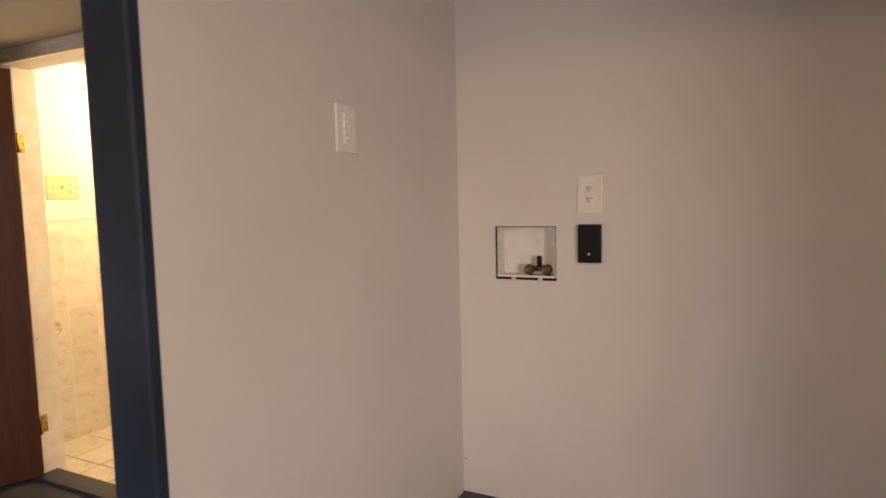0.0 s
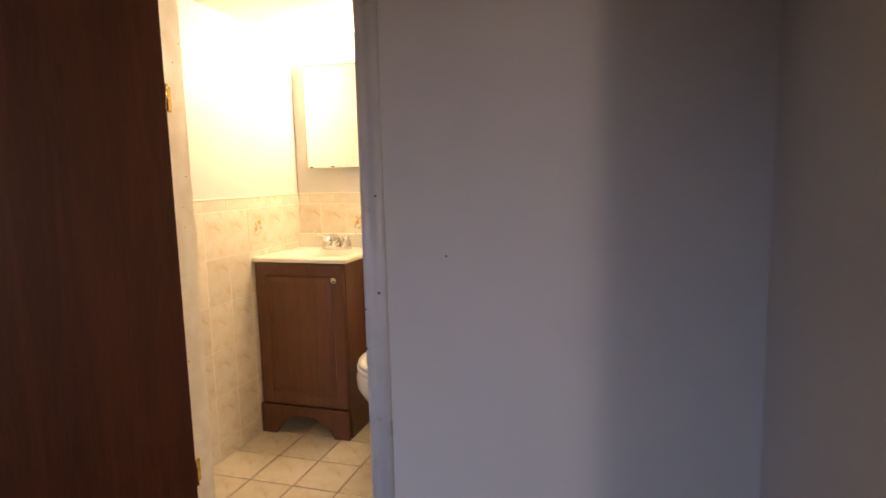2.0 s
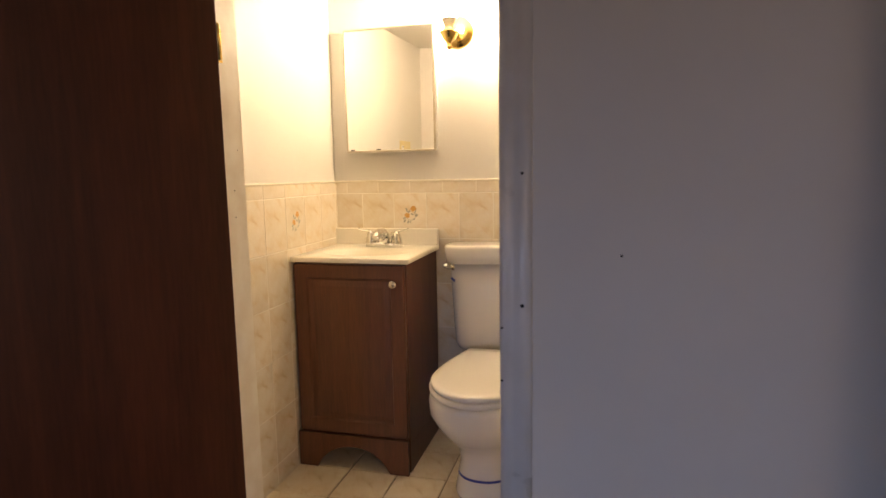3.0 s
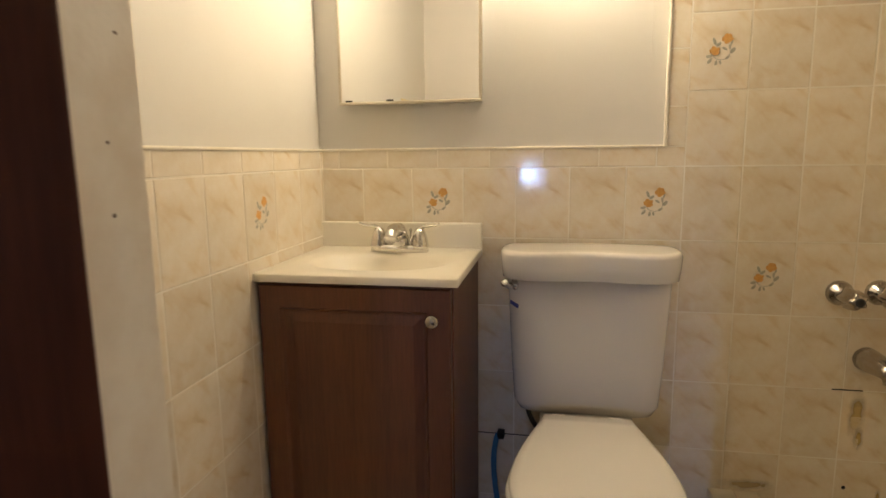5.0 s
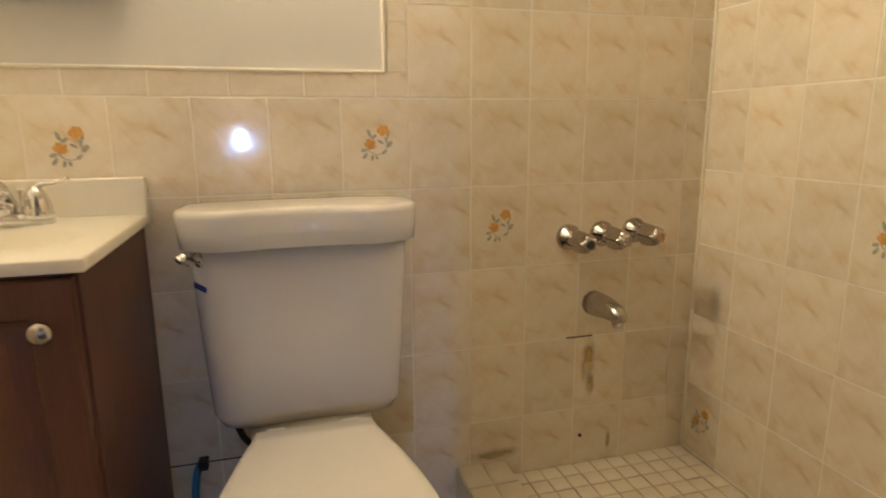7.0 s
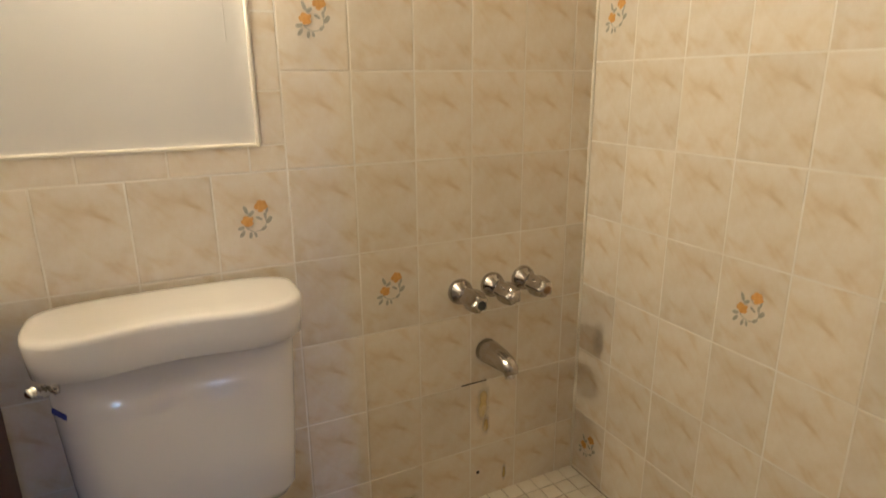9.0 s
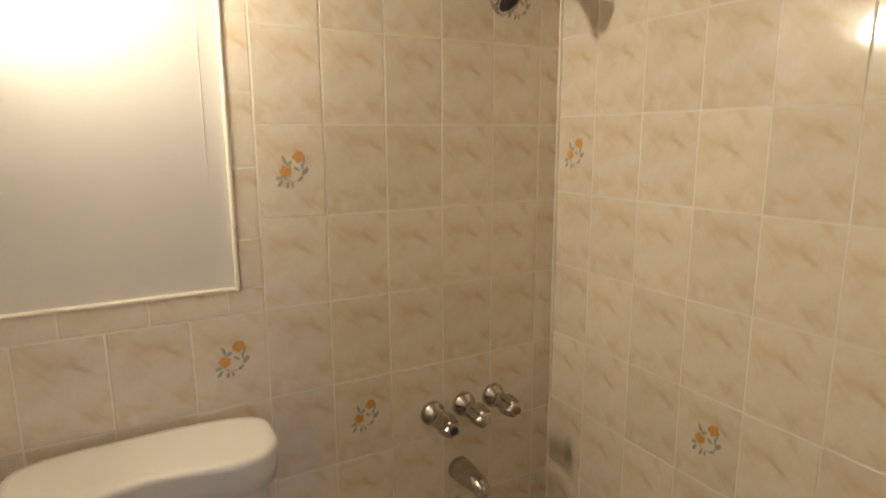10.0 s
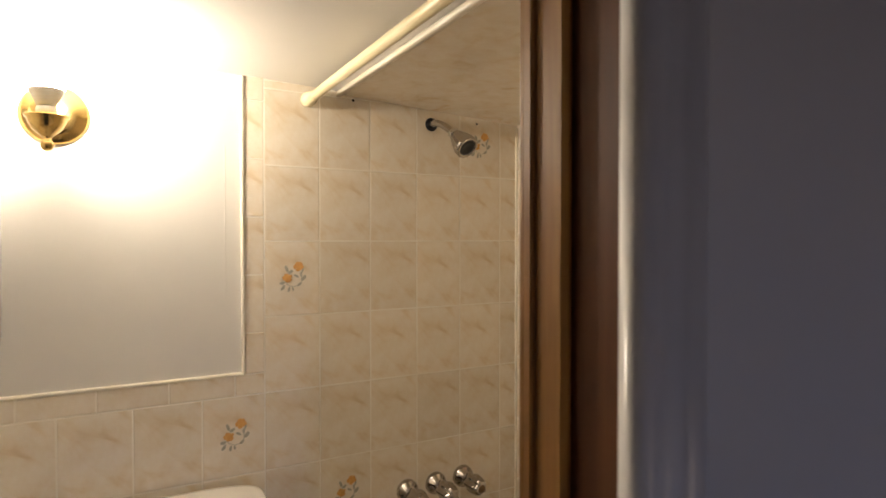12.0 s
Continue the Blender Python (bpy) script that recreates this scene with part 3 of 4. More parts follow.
def build_vanity():
    x0, x1, yf, yb, zt = -4.347, -3.86, 3.632, 4.08, 0.8745
    t = thing("vanity_cabinet", "brown woodgrain vanity cabinet with one panelled door", "cabinet")
    for n, q in (("side_panel", (x0, x0 + 0.016, yf, yb, 0.12, zt)), ("side_panel", (x1 - 0.016, x1, yf, yb, 0.12, zt)), ("back_panel", (x0 + 0.0165, x1 - 0.0165, yb - 0.012, yb, 0.12, zt)),
                 ("front_rail", (x0 + 0.0165, x1 - 0.0165, yf, yf + 0.016, 0.12, zt)), ("bottom", (x0 + 0.0165, x1 - 0.0165, yf + 0.0165, yb - 0.0125, 0.12, 0.136))):
        part(n, box_bm(*q, 0.0012), M_VANITY, t)
    for xa, xb in ((x0, x0 + 0.016), (x1 - 0.016, x1)):
        part("side_foot", box_bm(xa, xb, yf, yb, 0.001, 0.1195), M_VANITY, t)
    # arched toe board
    bm = bmesh.new()
    low, up, n = [], [], 24
    for i in range(n + 1):
        u = i / n
        x = x0 + (x1 - x0) * u
        v = (u - 0.5) / 0.33
        z = 0.001 if abs(v) > 1 else 0.012 + 0.090 * (1 - abs(v) ** 2.4)
        low.append((x, z))
        up.append((x, 0.149))
    for i in range(n):
        bm.faces.new([bm.verts.new((p[0], yf - 0.016, p[1])) for p in (low[i], low[i + 1], up[i + 1], up[i])])
    bmesh.ops.remove_doubles(bm, verts=bm.verts[:], dist=1e-5)
    bmesh.ops.recalc_face_normals(bm, faces=bm.faces[:])
    bmesh.ops.solidify(bm, geom=bm.faces[:], thickness=0.016)
    part("toe_board", bm, M_VANITY, t, "arched toe board")
    d = part("door", panel_door_bm(x0 + 0.004, x1 - 0.004, yf - 0.02, 0.153, 0.867), M_VANITY, t)
    part("knob", lathe_bm([(0.006, 0), (0.006, 0.01), (0.015, 0.016), (0.0165, 0.022), (0.013, 0.027), (0.0003, 0.029)], (-3.905, yf - 0.02, 0.796), (0, -1, 0), 24), M_DULLCHROME, d, "round brushed nickel knob")
    # sink top with its bowl
    s = thing("sink_top", "cream cultured marble sink top with oval basin", "sink")
    tx0, tx1, ty0, ty1, z1 = -4.357, -3.846, 3.607, 4.078, 0.895
    bm = bmesh.new()
    n = 64
    cx, cy, rx, ry = -4.10, 3.825, 0.195, 0.135
    outer, inner = [], []
    for i in range(n):
        a = 2 * math.pi * (i + 0.5) / n
        c, sn = math.cos(a), math.sin(a)
        inner.append((cx + rx * c, cy + ry * sn))
        k = min(((tx1 - cx) if c > 0 else (cx - tx0)) / max(abs(c), 1e-6), ((ty1 - cy) if sn > 0 else (cy - ty0)) / max(abs(sn), 1e-6))
        outer.append((cx + k * c, cy + k * sn))
    # corners snapped in
    for px, py in ((tx0, ty0), (tx1, ty0), (tx1, ty1), (tx0, ty1)):
        j = min(range(n), key=lambda i: (outer[i][0] - px) ** 2 + (outer[i][1] - py) ** 2)
        outer[j] = (px, py)

    def inset(p, g):
        return (min(max(p[0], tx0 + g), tx1 - g), min(max(p[1], ty0 + g), ty1 - g))
    loops = [[(*p, z1 - 0.020) for p in outer], [(*p, z1 - 0.003) for p in outer], [(*inset(p, 0.004), z1) for p in outer]]
    for f, dz in ((1.12, 0.0), (1.07, -0.0008), (1.02, -0.003), (0.97, -0.008), (0.92, -0.016), (0.84, -0.033), (0.74, -0.052), (0.62, -0.068), (0.45, -0.082), (0.28, -0.090), (0.1, -0.094)):
        loops.append([(cx + (x - cx) * f, cy + (y - cy) * f, z1 + dz) for x, y in inner])
    part("counter", loft_bm(loops, caps=False), M_TOP, s)
    part("backsplash", box_bm(tx0, tx1, 4.058, 4.08, z1 - 0.002, 0.972, 0.004, 2), M_TOP, s)
    part("drain", lathe_bm([(0.022, 0), (0.022, 0.003), (0.012, 0.004), (0.0003, 0.005)], (cx, cy, z1 - 0.0945), (0, 0, 1), 20), M_CHROME, s)
    # faucet
    f = thing("faucet", "chrome two-lever bathroom faucet", "faucet")
    fx, fy, fz = -4.082, 3.985, z1
    rings = [rounded_ring(fx, fy, hx, w, w, fz + z, 3.2, 36) for z, hx, w in ((0, 0.081, 0.027), (0.012, 0.080, 0.026), (0.018, 0.076, 0.022), (0.02, 0.07, 0.016))]
    part("base", loft_bm(rings), M_CHROME, f)
    for sgn in (-1, 1):
        hb = part("handle", lathe_bm([(0.0255, 0.010), (0.0255, 0.018), (0.0235, 0.020), (0.0235, 0.024), (0.0225, 0.032), (0.0195, 0.044), (0.0145, 0.056), (0.010, 0.063), (0.0003, 0.066)], (fx + sgn * 0.057, fy, fz), (0, 0, 1), 24), M_CHROME, f)
        part("lever", tube_bm(smooth_path([(fx + sgn * 0.052, fy, fz + 0.058), (fx + sgn * 0.068, fy - 0.002, fz + 0.069), (fx + sgn * 0.092, fy - 0.006, fz + 0.071), (fx + sgn * 0.112, fy - 0.008, fz + 0.078)]), [0.009] * 4 + [0.007] * 4 + [0.0052] * 8 + [0.0045] * 2 + [0.0062], 12, 0.7), M_CHROME, hb)
    part("spout", tube_bm(smooth_path([(fx, fy + 0.004, fz + 0.012), (fx, fy - 0.002, fz + 0.045), (fx, fy - 0.03, fz + 0.062), (fx, fy - 0.075, fz + 0.06), (fx, fy - 0.098, fz + 0.045)]), [0.027] * 5 + [0.023] * 6 + [0.019] * 6 + [0.016] * 8, 20), M_CHROME, f)
    c = Vector((fx, fy, fz))
    f.matrix_basis = Matrix.Translation(c) @ Matrix.Scale(1.08, 4) @ Matrix.Translation(-c)
    part("lift_rod", lathe_bm([(0.0025, 0.01), (0.0025, 0.052), (0.005, 0.055), (0.0045, 0.061), (0.0003, 0.062)], (fx + 0.028, fy + 0.016, fz), (0, 0, 1), 12), M_CHROME, f)


def build_mirror():
    t = thing("medicine_cabinet", "mirrored medicine cabinet with thin metal frame on the wall", "mirror")
    x0, x1, z0, z1, yf = -4.282, -3.843, 1.328, 1.884, 4.062
    part("case", box_bm(x0 + 0.004, x1 - 0.004, yf + 0.014, YB + 0.006, z0 + 0.004, z1 - 0.004), M_TRIM, t)
    d = part("mirror", box_bm(0.007, x1 - x0 - 0.007, -0.004, 0.0, z0 + 0.007, z1 - 0.007), M_MIRROR, t, "clear mirror glass, its door slightly ajar")
    d.matrix_basis = pose(x0, yf + 0.004, 0, 0, 0, -2.0)
    w = 0.009
    for a, b, c, e in ((x0, x1, z0, z0 + w), (x0, x1, z1 - w, z1), (x0, x0 + w, z0 + w, z1 - w), (x1 - w, x1, z0 + w, z1 - w)):
        part("frame", box_bm(a - x0, b - x0, -0.007, 0.004, c, e, 0.002), M_FRAME, d, "tarnished metal frame")
    for xx in (-4.25, -4.12):
        part("rust_spot", box_bm(xx - x0 - 0.012, xx - x0 + 0.01, -0.0055, -0.003, z0 + w, z0 + w + 0.005, 0.001), M_BLACK, d)


def build_sconce():
    t = thing("wall_sconce", "polished brass wall sconce with a lit bulb", "wall lamp")
    px, pz = -3.744, 1.842
    part("back_plate", lathe_bm([(0.068, 0), (0.070, 0.005), (0.064, 0.011), (0.055, 0.013), (0.050, 0.020), (0.040, 0.023), (0.0003, 0.026)], (px, YB + 0.006, pz), (0, -1, 0), 48), M_BRASS, t)
    cy = 3.93
    part("arm", tube_bm(smooth_path([(px, YB - 0.01, pz - 0.005), (px, YB - 0.04, pz - 0.012), (px, cy + 0.03, pz - 0.042), (px, cy, pz - 0.038)]), 0.009), M_BRASS, t)
    part("cup", lathe_bm([(0.0003, -0.078), (0.009, -0.075), (0.0125, -0.066), (0.009, -0.056), (0.006, -0.052), (0.012, -0.046), (0.026, -0.034), (0.034, -0.02), (0.036, -0.012), (0.041, -0.008), (0.041, -0.004), (0.03, -0.002), (0.0003, -0.002)], (px, cy, pz - 0.028), (0, 0, 1), 36), M_BRASS, t, "turned brass cup with ball finial")
    part("socket", lathe_bm([(0.019, -0.002), (0.02, 0.006), (0.018, 0.014), (0.0003, 0.016)], (px, cy, pz - 0.028), (0, 0, 1), 28), M_SOCKET, t)
    part("bulb_neck", lathe_bm([(0.0185, 0.016), (0.022, 0.026), (0.032, 0.046), (0.033, 0.05), (0.0003, 0.051)], (px, cy, pz - 0.028), (0, 0, 1), 32), M_SOCKET, t, "white bulb collar")
    part("bulb", lathe_bm([(0.0003, 0.0515), (0.033, 0.052), (0.037, 0.066), (0.036, 0.082), (0.028, 0.096), (0.014, 0.104), (0.0003, 0.107)], (px, cy, pz - 0.028), (0, 0, 1), 32), M_BULB, t, "glowing bulb")


def build_shower():
    y = YB - 0.007
    for x, z, c in ((-2.85, 0.785, M_RUBBER), (-2.752, 0.789, M_DULLCHROME), (-2.654, 0.793, M_VALVE)):
        t = thing("shower_valve", "chrome fluted shower valve handle with escutcheon", "valve", "shower valves")
        o, dr = (x, y, z), (0, -1, 0)
        part("escutcheon", lathe_bm([(0.035, 0), (0.035, 0.005), (0.031, 0.016), (0.022, 0.023), (0.019, 0.036), (0.0003, 0.037)], o, dr, 32), M_OLDCHROME, t)
        part("handle", lathe_bm([(0.014, 0.030), (0.019, 0.038), (0.027, 0.046), (0.031, 0.058), (0.030, 0.080), (0.026, 0.102), (0.021, 0.114), (0.017, 0.117), (0.0003, 0.117)], o, dr, 60, 5, 0.26), M_OLDCHROME, t)
        part("index_cap", lathe_bm([(0.012, 0.116), (0.012, 0.119), (0.008, 0.121), (0.0003, 0.121)], o, dr, 18), c, t)
    t = thing("tub_spout", "dull chrome tub spout above the rust stain", "spout")
    bm = tube_bm([(-2.767, y, 0.598), (-2.767, y - 0.03, 0.600), (-2.767, y - 0.075, 0.603), (-2.767, y - 0.108, 0.602), (-2.767, y - 0.126, 0.595), (-2.767, y - 0.134, 0.582)], [0.034, 0.033, 0.029, 0.025, 0.022, 0.017], 24)
    part("spout", bm, M_DULLCHROME, t)
    part("nozzle", lathe_bm([(0.013, 0), (0.013, 0.018), (0.010, 0.02)], (-2.767, y - 0.120, 0.586), (0, -0.15, -1), 18), M_CHROME, t)
    t = thing("overhead_shower", "chrome shower head on a bent arm", "shower")
    sx, sz = -2.766, 1.908
    part("wall_hole", lathe_bm([(0.021, 0), (0.021, 0.0015), (0.0003, 0.0015)], (sx, y + 0.001, sz), (0, -1, 0), 12), M_BLACK, t, "dark hole round the pipe")
    part("arm", tube_bm(smooth_path([(sx, y, sz), (sx + 0.003, y - 0.03, sz), (sx + 0.01, y - 0.065, sz - 0.014), (sx + 0.018, y - 0.105, sz - 0.04)]), 0.0105, 16), M_DULLCHROME, t)
    dr = Vector((0.16, -0.72, -0.62))
    part("ball_joint", lathe_bm([(0.010, -0.012), (0.016, -0.006), (0.017, 0.004), (0.014, 0.012), (0.0003, 0.013)], (sx + 0.018, y - 0.108, sz - 0.042), dr, 20), M_CHROME, t)
    hd = part("head", lathe_bm([(0.013, 0.006), (0.021, 0.018), (0.028, 0.038), (0.034, 0.058), (0.036, 0.064), (0.036, 0.078), (0.032, 0.081), (0.028, 0.081), (0.027, 0.076), (0.0003, 0.076)], (sx + 0.018, y - 0.108, sz - 0.042), dr, 60, 15, 0.08), M_OLDCHROME, t)
    part("spray_face", lathe_bm([(0.026, 0.0765), (0.024, 0.079), (0.014, 0.0795), (0.012, 0.077), (0.0003, 0.078)], (sx + 0.018, y - 0.108, sz - 0.042), dr, 28), M_RUBBER, hd, "dark grey spray face")
    t = thing("shower_rod", "cream painted shower curtain rod below the ceiling", "rod")
    z0 = 1.94
    part("pole", tube_bm([(-3.150, YI, z0), (-3.153, 3.3, z0 - 0.002), (-3.153, y, z0)], 0.0125, 20), M_CREAMROD, t)
    part("socket", lathe_bm([(0.020, 0), (0.020, 0.022), (0.0165, 0.03), (0.0135, 0.07), (0.0128, 0.071)], (-3.153, y, z0), (0, -1, 0), 24), M_CREAMROD, t)
    part("socket", lathe_bm([(0.020, 0), (0.020, 0.022), (0.0165, 0.03)], (-3.150, YI, z0), (0, 1, 0), 24), M_CREAMROD, t)


# ---- plates and hookups ----
def outlet_face(parent, x, z, y, m_face, m_slot):
    """One receptacle: oval face with two slots and an earth hole, facing -y."""
    part("receptacle", loft_bm([rounded_ring(0, 0, 0.0168, 0.0138, 0.0138, 0, 3, 24), rounded_ring(0, 0, 0.0160, 0.013, 0.013, 0.0018, 3, 24)]), m_face, parent).matrix_basis = pose(x, y, z, 90, 0, 0)
    for dx, h in ((-0.0065, 0.008), (0.0065, 0.0065)):
        part("slot", box_bm(x + dx - 0.0012, x + dx + 0.0012, y - 0.0026, y - 0.001, z + 0.001, z + 0.001 + h), m_slot, parent)
    part("slot", box_bm(x - 0.0105, x - 0.0065, y - 0.0026, y - 0.001, z + 0.0038, z + 0.0058), m_slot, parent)
    part("slot", lathe_bm([(0.0026, 0), (0.0026, 0.0012), (0.0003, 0.0012)], (x, y - 0.0014, z - 0.006), (0, -1, 0), 10), m_slot, parent)


def build_closet_things():
    t = thing("wall_outlet", "white duplex outlet on the closet wall", "outlet")
    x0, x1, z0, z1 = -1.679, -1.588, 1.193, 1.332
    part("plate", box_bm(x0, x1, YW - 0.006, YW, z0, z1, 0.002, 2), M_PLATE, t)
    for dz in (0.02, -0.02):
        outlet_face(t, (x0 + x1) / 2, (z0 + z1) / 2 + dz, YW - 0.006, M_PLATE, M_BLACK)
    screw(t, (x0 + x1) / 2, YW - 0.006, (z0 + z1) / 2, (0, -1, 0), M_PLATE)
    t = thing("blank_plate", "black plastic cover plate with a small white dot", "cover plate")
    part("plate", box_bm(-1.676, -1.589, YW - 0.022, YW, 1.005, 1.150, 0.003, 2), M_BLACK, t)
    part("dot", lathe_bm([(0.0045, 0), (0.004, 0.002), (0.0003, 0.0025)], (-1.634, YW - 0.022, 1.039), (0, -1, 0), 14), M_PLATE, t, "small white indicator")
    t = thing("light_switch", "white two-switch plate on the partition", "switch")
    t.matrix_basis = pose(0.0235, -0.033, -0.005)
    part("plate", box_bm(PX1, PX1 + 0.006, 2.574, 2.668, 1.400, 1.534, 0.002, 2), M_PLATE, t)
    for z in (1.490, 1.444):
        s = part("switch", box_bm(PX1 + 0.005, PX1 + 0.0085, 2.606, 2.636, z - 0.019, z + 0.019, 0.001), M_PLATE, t)
        part("toggle", box_bm(PX1 + 0.007, PX1 + 0.0105, 2.614, 2.628, z - 0.006, z + 0.004, 0.001), M_PLATE, s)
    for z in (1.522, 1.412):
        screw(t, PX1 + 0.006, 2.621, z, (1, 0, 0), M_PLATE)
    # washer box
    x0, x1, z0, z1 = WB
    t = thing("washer_box", "white recessed washer outlet box with brass valves", "outlet box")
    a, b, c, d = x0 + 0.010, x1 - 0.004, z0 + 0.014, z1 - 0.004
    yb = YW + 0.075
    part("back", box_bm(a, b, yb, yb + 0.003, c, d), M_PLATE, t)
    for n, q in (("side", (a, a + 0.003, YW - 0.003, yb, c, d)), ("side", (b - 0.003, b, YW - 0.003, yb, c, d)), ("side", (a + 0.003, b - 0.003, YW - 0.003, yb, c, c + 0.003)), ("side", (a + 0.003, b - 0.003, YW - 0.003, yb, d - 0.003, d))):
        part(n, box_bm(*q), M_PLATE, t)
    part("rim", box_bm(a - 0.001, b + 0.001, YW - 0.006, YW - 0.002, c - 0.003, c + 0.006, 0.001), M_PLATE, t)
    for vx in (-1.878, -1.806):
        v = part("valve", lathe_bm([(0.014, 0), (0.014, 0.012), (0.018, 0.014), (0.020, 0.032), (0.016, 0.036), (0.018, 0.050), (0.012, 0.051), (0.010, 0.03), (0.0003, 0.03)], (vx, YW + 0.05, c + 0.028), (0, -1, 0), 22), M_VALVE, t, "aged brass hose valve")
        part("stem", lathe_bm([(0.011, -0.027), (0.011, 0.012), (0.008, 0.016), (0.0003, 0.017)], (vx, YW + 0.03, c + 0.03), (0, 0, 1), 16), M_VALVE, v)
    part("cross_pipe", tube_bm([(-1.878, YW + 0.035, c + 0.03), (-1.806, YW + 0.035, c + 0.03)], 0.010), M_VALVE, t)
    part("lever", box_bm(-1.849, -1.829, YW + 0.02, YW + 0.032, c + 0.036, c + 0.082, 0.004, 2), M_BLACK, t, "black shut-off lever")
    for vx in (-1.94, -1.83):
        part("pipe", lathe_bm([(0.019, 0), (0.019, 0.024)], (vx, YW + 0.022, z0 - 0.014), (0, 0, 1), 16), M_PLATE, t)
    # black strips put in the open gap to stand for its shade
    for q in ((x0, a - 0.0015, z0, z1), (b + 0.0015, x1, z0, z1), (a, b, z0, c - 0.0035), (a, b, d + 0.001, z1)):
        part("gap", box_bm(q[0], q[1], YW + 0.006, YW + 0.03, q[2], q[3]), M_BLACK, t, "black strips for the shade in the gap round the box")
    # bathroom switch plate with two toggles and a receptacle
    t = thing("bath_switch_plate", "ivory three-gang switch and outlet plate", "switch")
    xx = XL - 0.006
    part("plate", box_bm(xx, xx + 0.005, 3.058, 3.226, 1.301, 1.428, 0.002, 2), M_IVORY, t)
    for yy in (3.092, 3.140):
        part("toggle", box_bm(xx + 0.004, xx + 0.018, yy - 0.004, yy + 0.004, 1.36, 1.376, 0.001), M_PLATE, t)
    for dz in (0.02, -0.02):
        part("receptacle", loft_bm([rounded_ring(0, 0, 0.0165, 0.0138, 0.0138, 0, 3, 24), rounded_ring(0, 0, 0.016, 0.013, 0.013, 0.0025, 3, 24)]), M_PLATE, t).matrix_basis = pose(xx + 0.005, 3.192, 1.365 + dz, 90, 0, 90)
        for dy in (-0.006, 0.006):
            part("slot", box_bm(xx + 0.007, xx + 0.0082, 3.192 + dy - 0.0012, 3.192 + dy + 0.0012, 1.366 + dz, 1.374 + dz), M_BLACK, t)


def build_room_lamp():
    t = thing("ceiling_lamp", "plain round ceiling lamp of the front room", "ceiling lamp")
    part("canopy", lathe_bm([(0.07, 0), (0.07, 0.012), (0.03, 0.02), (0.0003, 0.021)], (LAMP[0], LAMP[1], HI), (0, 0, -1), 28), M_BRASS, t)
    # the second of these frames belongs to the added window
    for k, w in enumerate((WIN, ADDED_WIN2)):
        ob = tagged(new("window_%d" % (k + 1)), "unseen small white-framed window of the front room", "window", "", "structure")
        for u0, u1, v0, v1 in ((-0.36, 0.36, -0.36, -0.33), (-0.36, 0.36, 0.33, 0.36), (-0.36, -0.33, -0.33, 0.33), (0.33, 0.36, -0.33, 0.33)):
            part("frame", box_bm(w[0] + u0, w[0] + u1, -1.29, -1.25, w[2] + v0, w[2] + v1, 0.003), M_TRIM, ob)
    # frame of the added end-wall window, never in view
    ob = tagged(new("window_3"), "unseen small white-framed window of the front room", "window", "", "structure")
    for u0, u1, v0, v1 in ((-0.36, 0.36, -0.36, -0.33), (-0.36, 0.36, 0.33, 0.36), (-0.36, -0.33, -0.33, 0.33), (0.33, 0.36, -0.33, 0.33)):
        part("frame", box_bm(0.94, 0.98, ADDED_WIN3[1] + u0, ADDED_WIN3[1] + u1, ADDED_WIN3[2] + v0, ADDED_WIN3[2] + v1, 0.003), M_TRIM, ob)


build_toilet()
build_vanity()
build_mirror()
build_sconce()
build_shower()
build_closet_things()
build_room_lamp()


# ---- tiles ----
TILE_MESH = {}


def tile_mesh(name, w, h, th, material, gap=0.003, bevel=0.0014):
    """A tile of pitch w x h, facing -y, its back at y = 0."""
    key = (name, round(w, 4), round(h, 4), th, material.name)
    if key not in TILE_MESH:
        a, b = w / 2 - gap / 2, h / 2 - gap / 2
        v = [(-a, 0, -b), (a, 0, -b), (a, 0, b), (-a, 0, b)]
        v += [(x, -th + bevel * 0.8, z) for x, _, z in v[:4]]
        v += [(math.copysign(a - bevel, x), -th, math.copysign(b - bevel, z)) for x, _, z in v[:4]]
        f = [(8, 9, 10, 11)]
        for k in (0, 4):
            for i in range(4):
                j = (i + 1) % 4
                f.append((k + i, k + j, k + 4 + j, k + 4 + i))
        me = bpy.data.meshes.new(name)
        me.from_pydata(v, [], f)
        me.materials.append(material)
        TILE_MESH[key] = me
    return TILE_MESH[key]


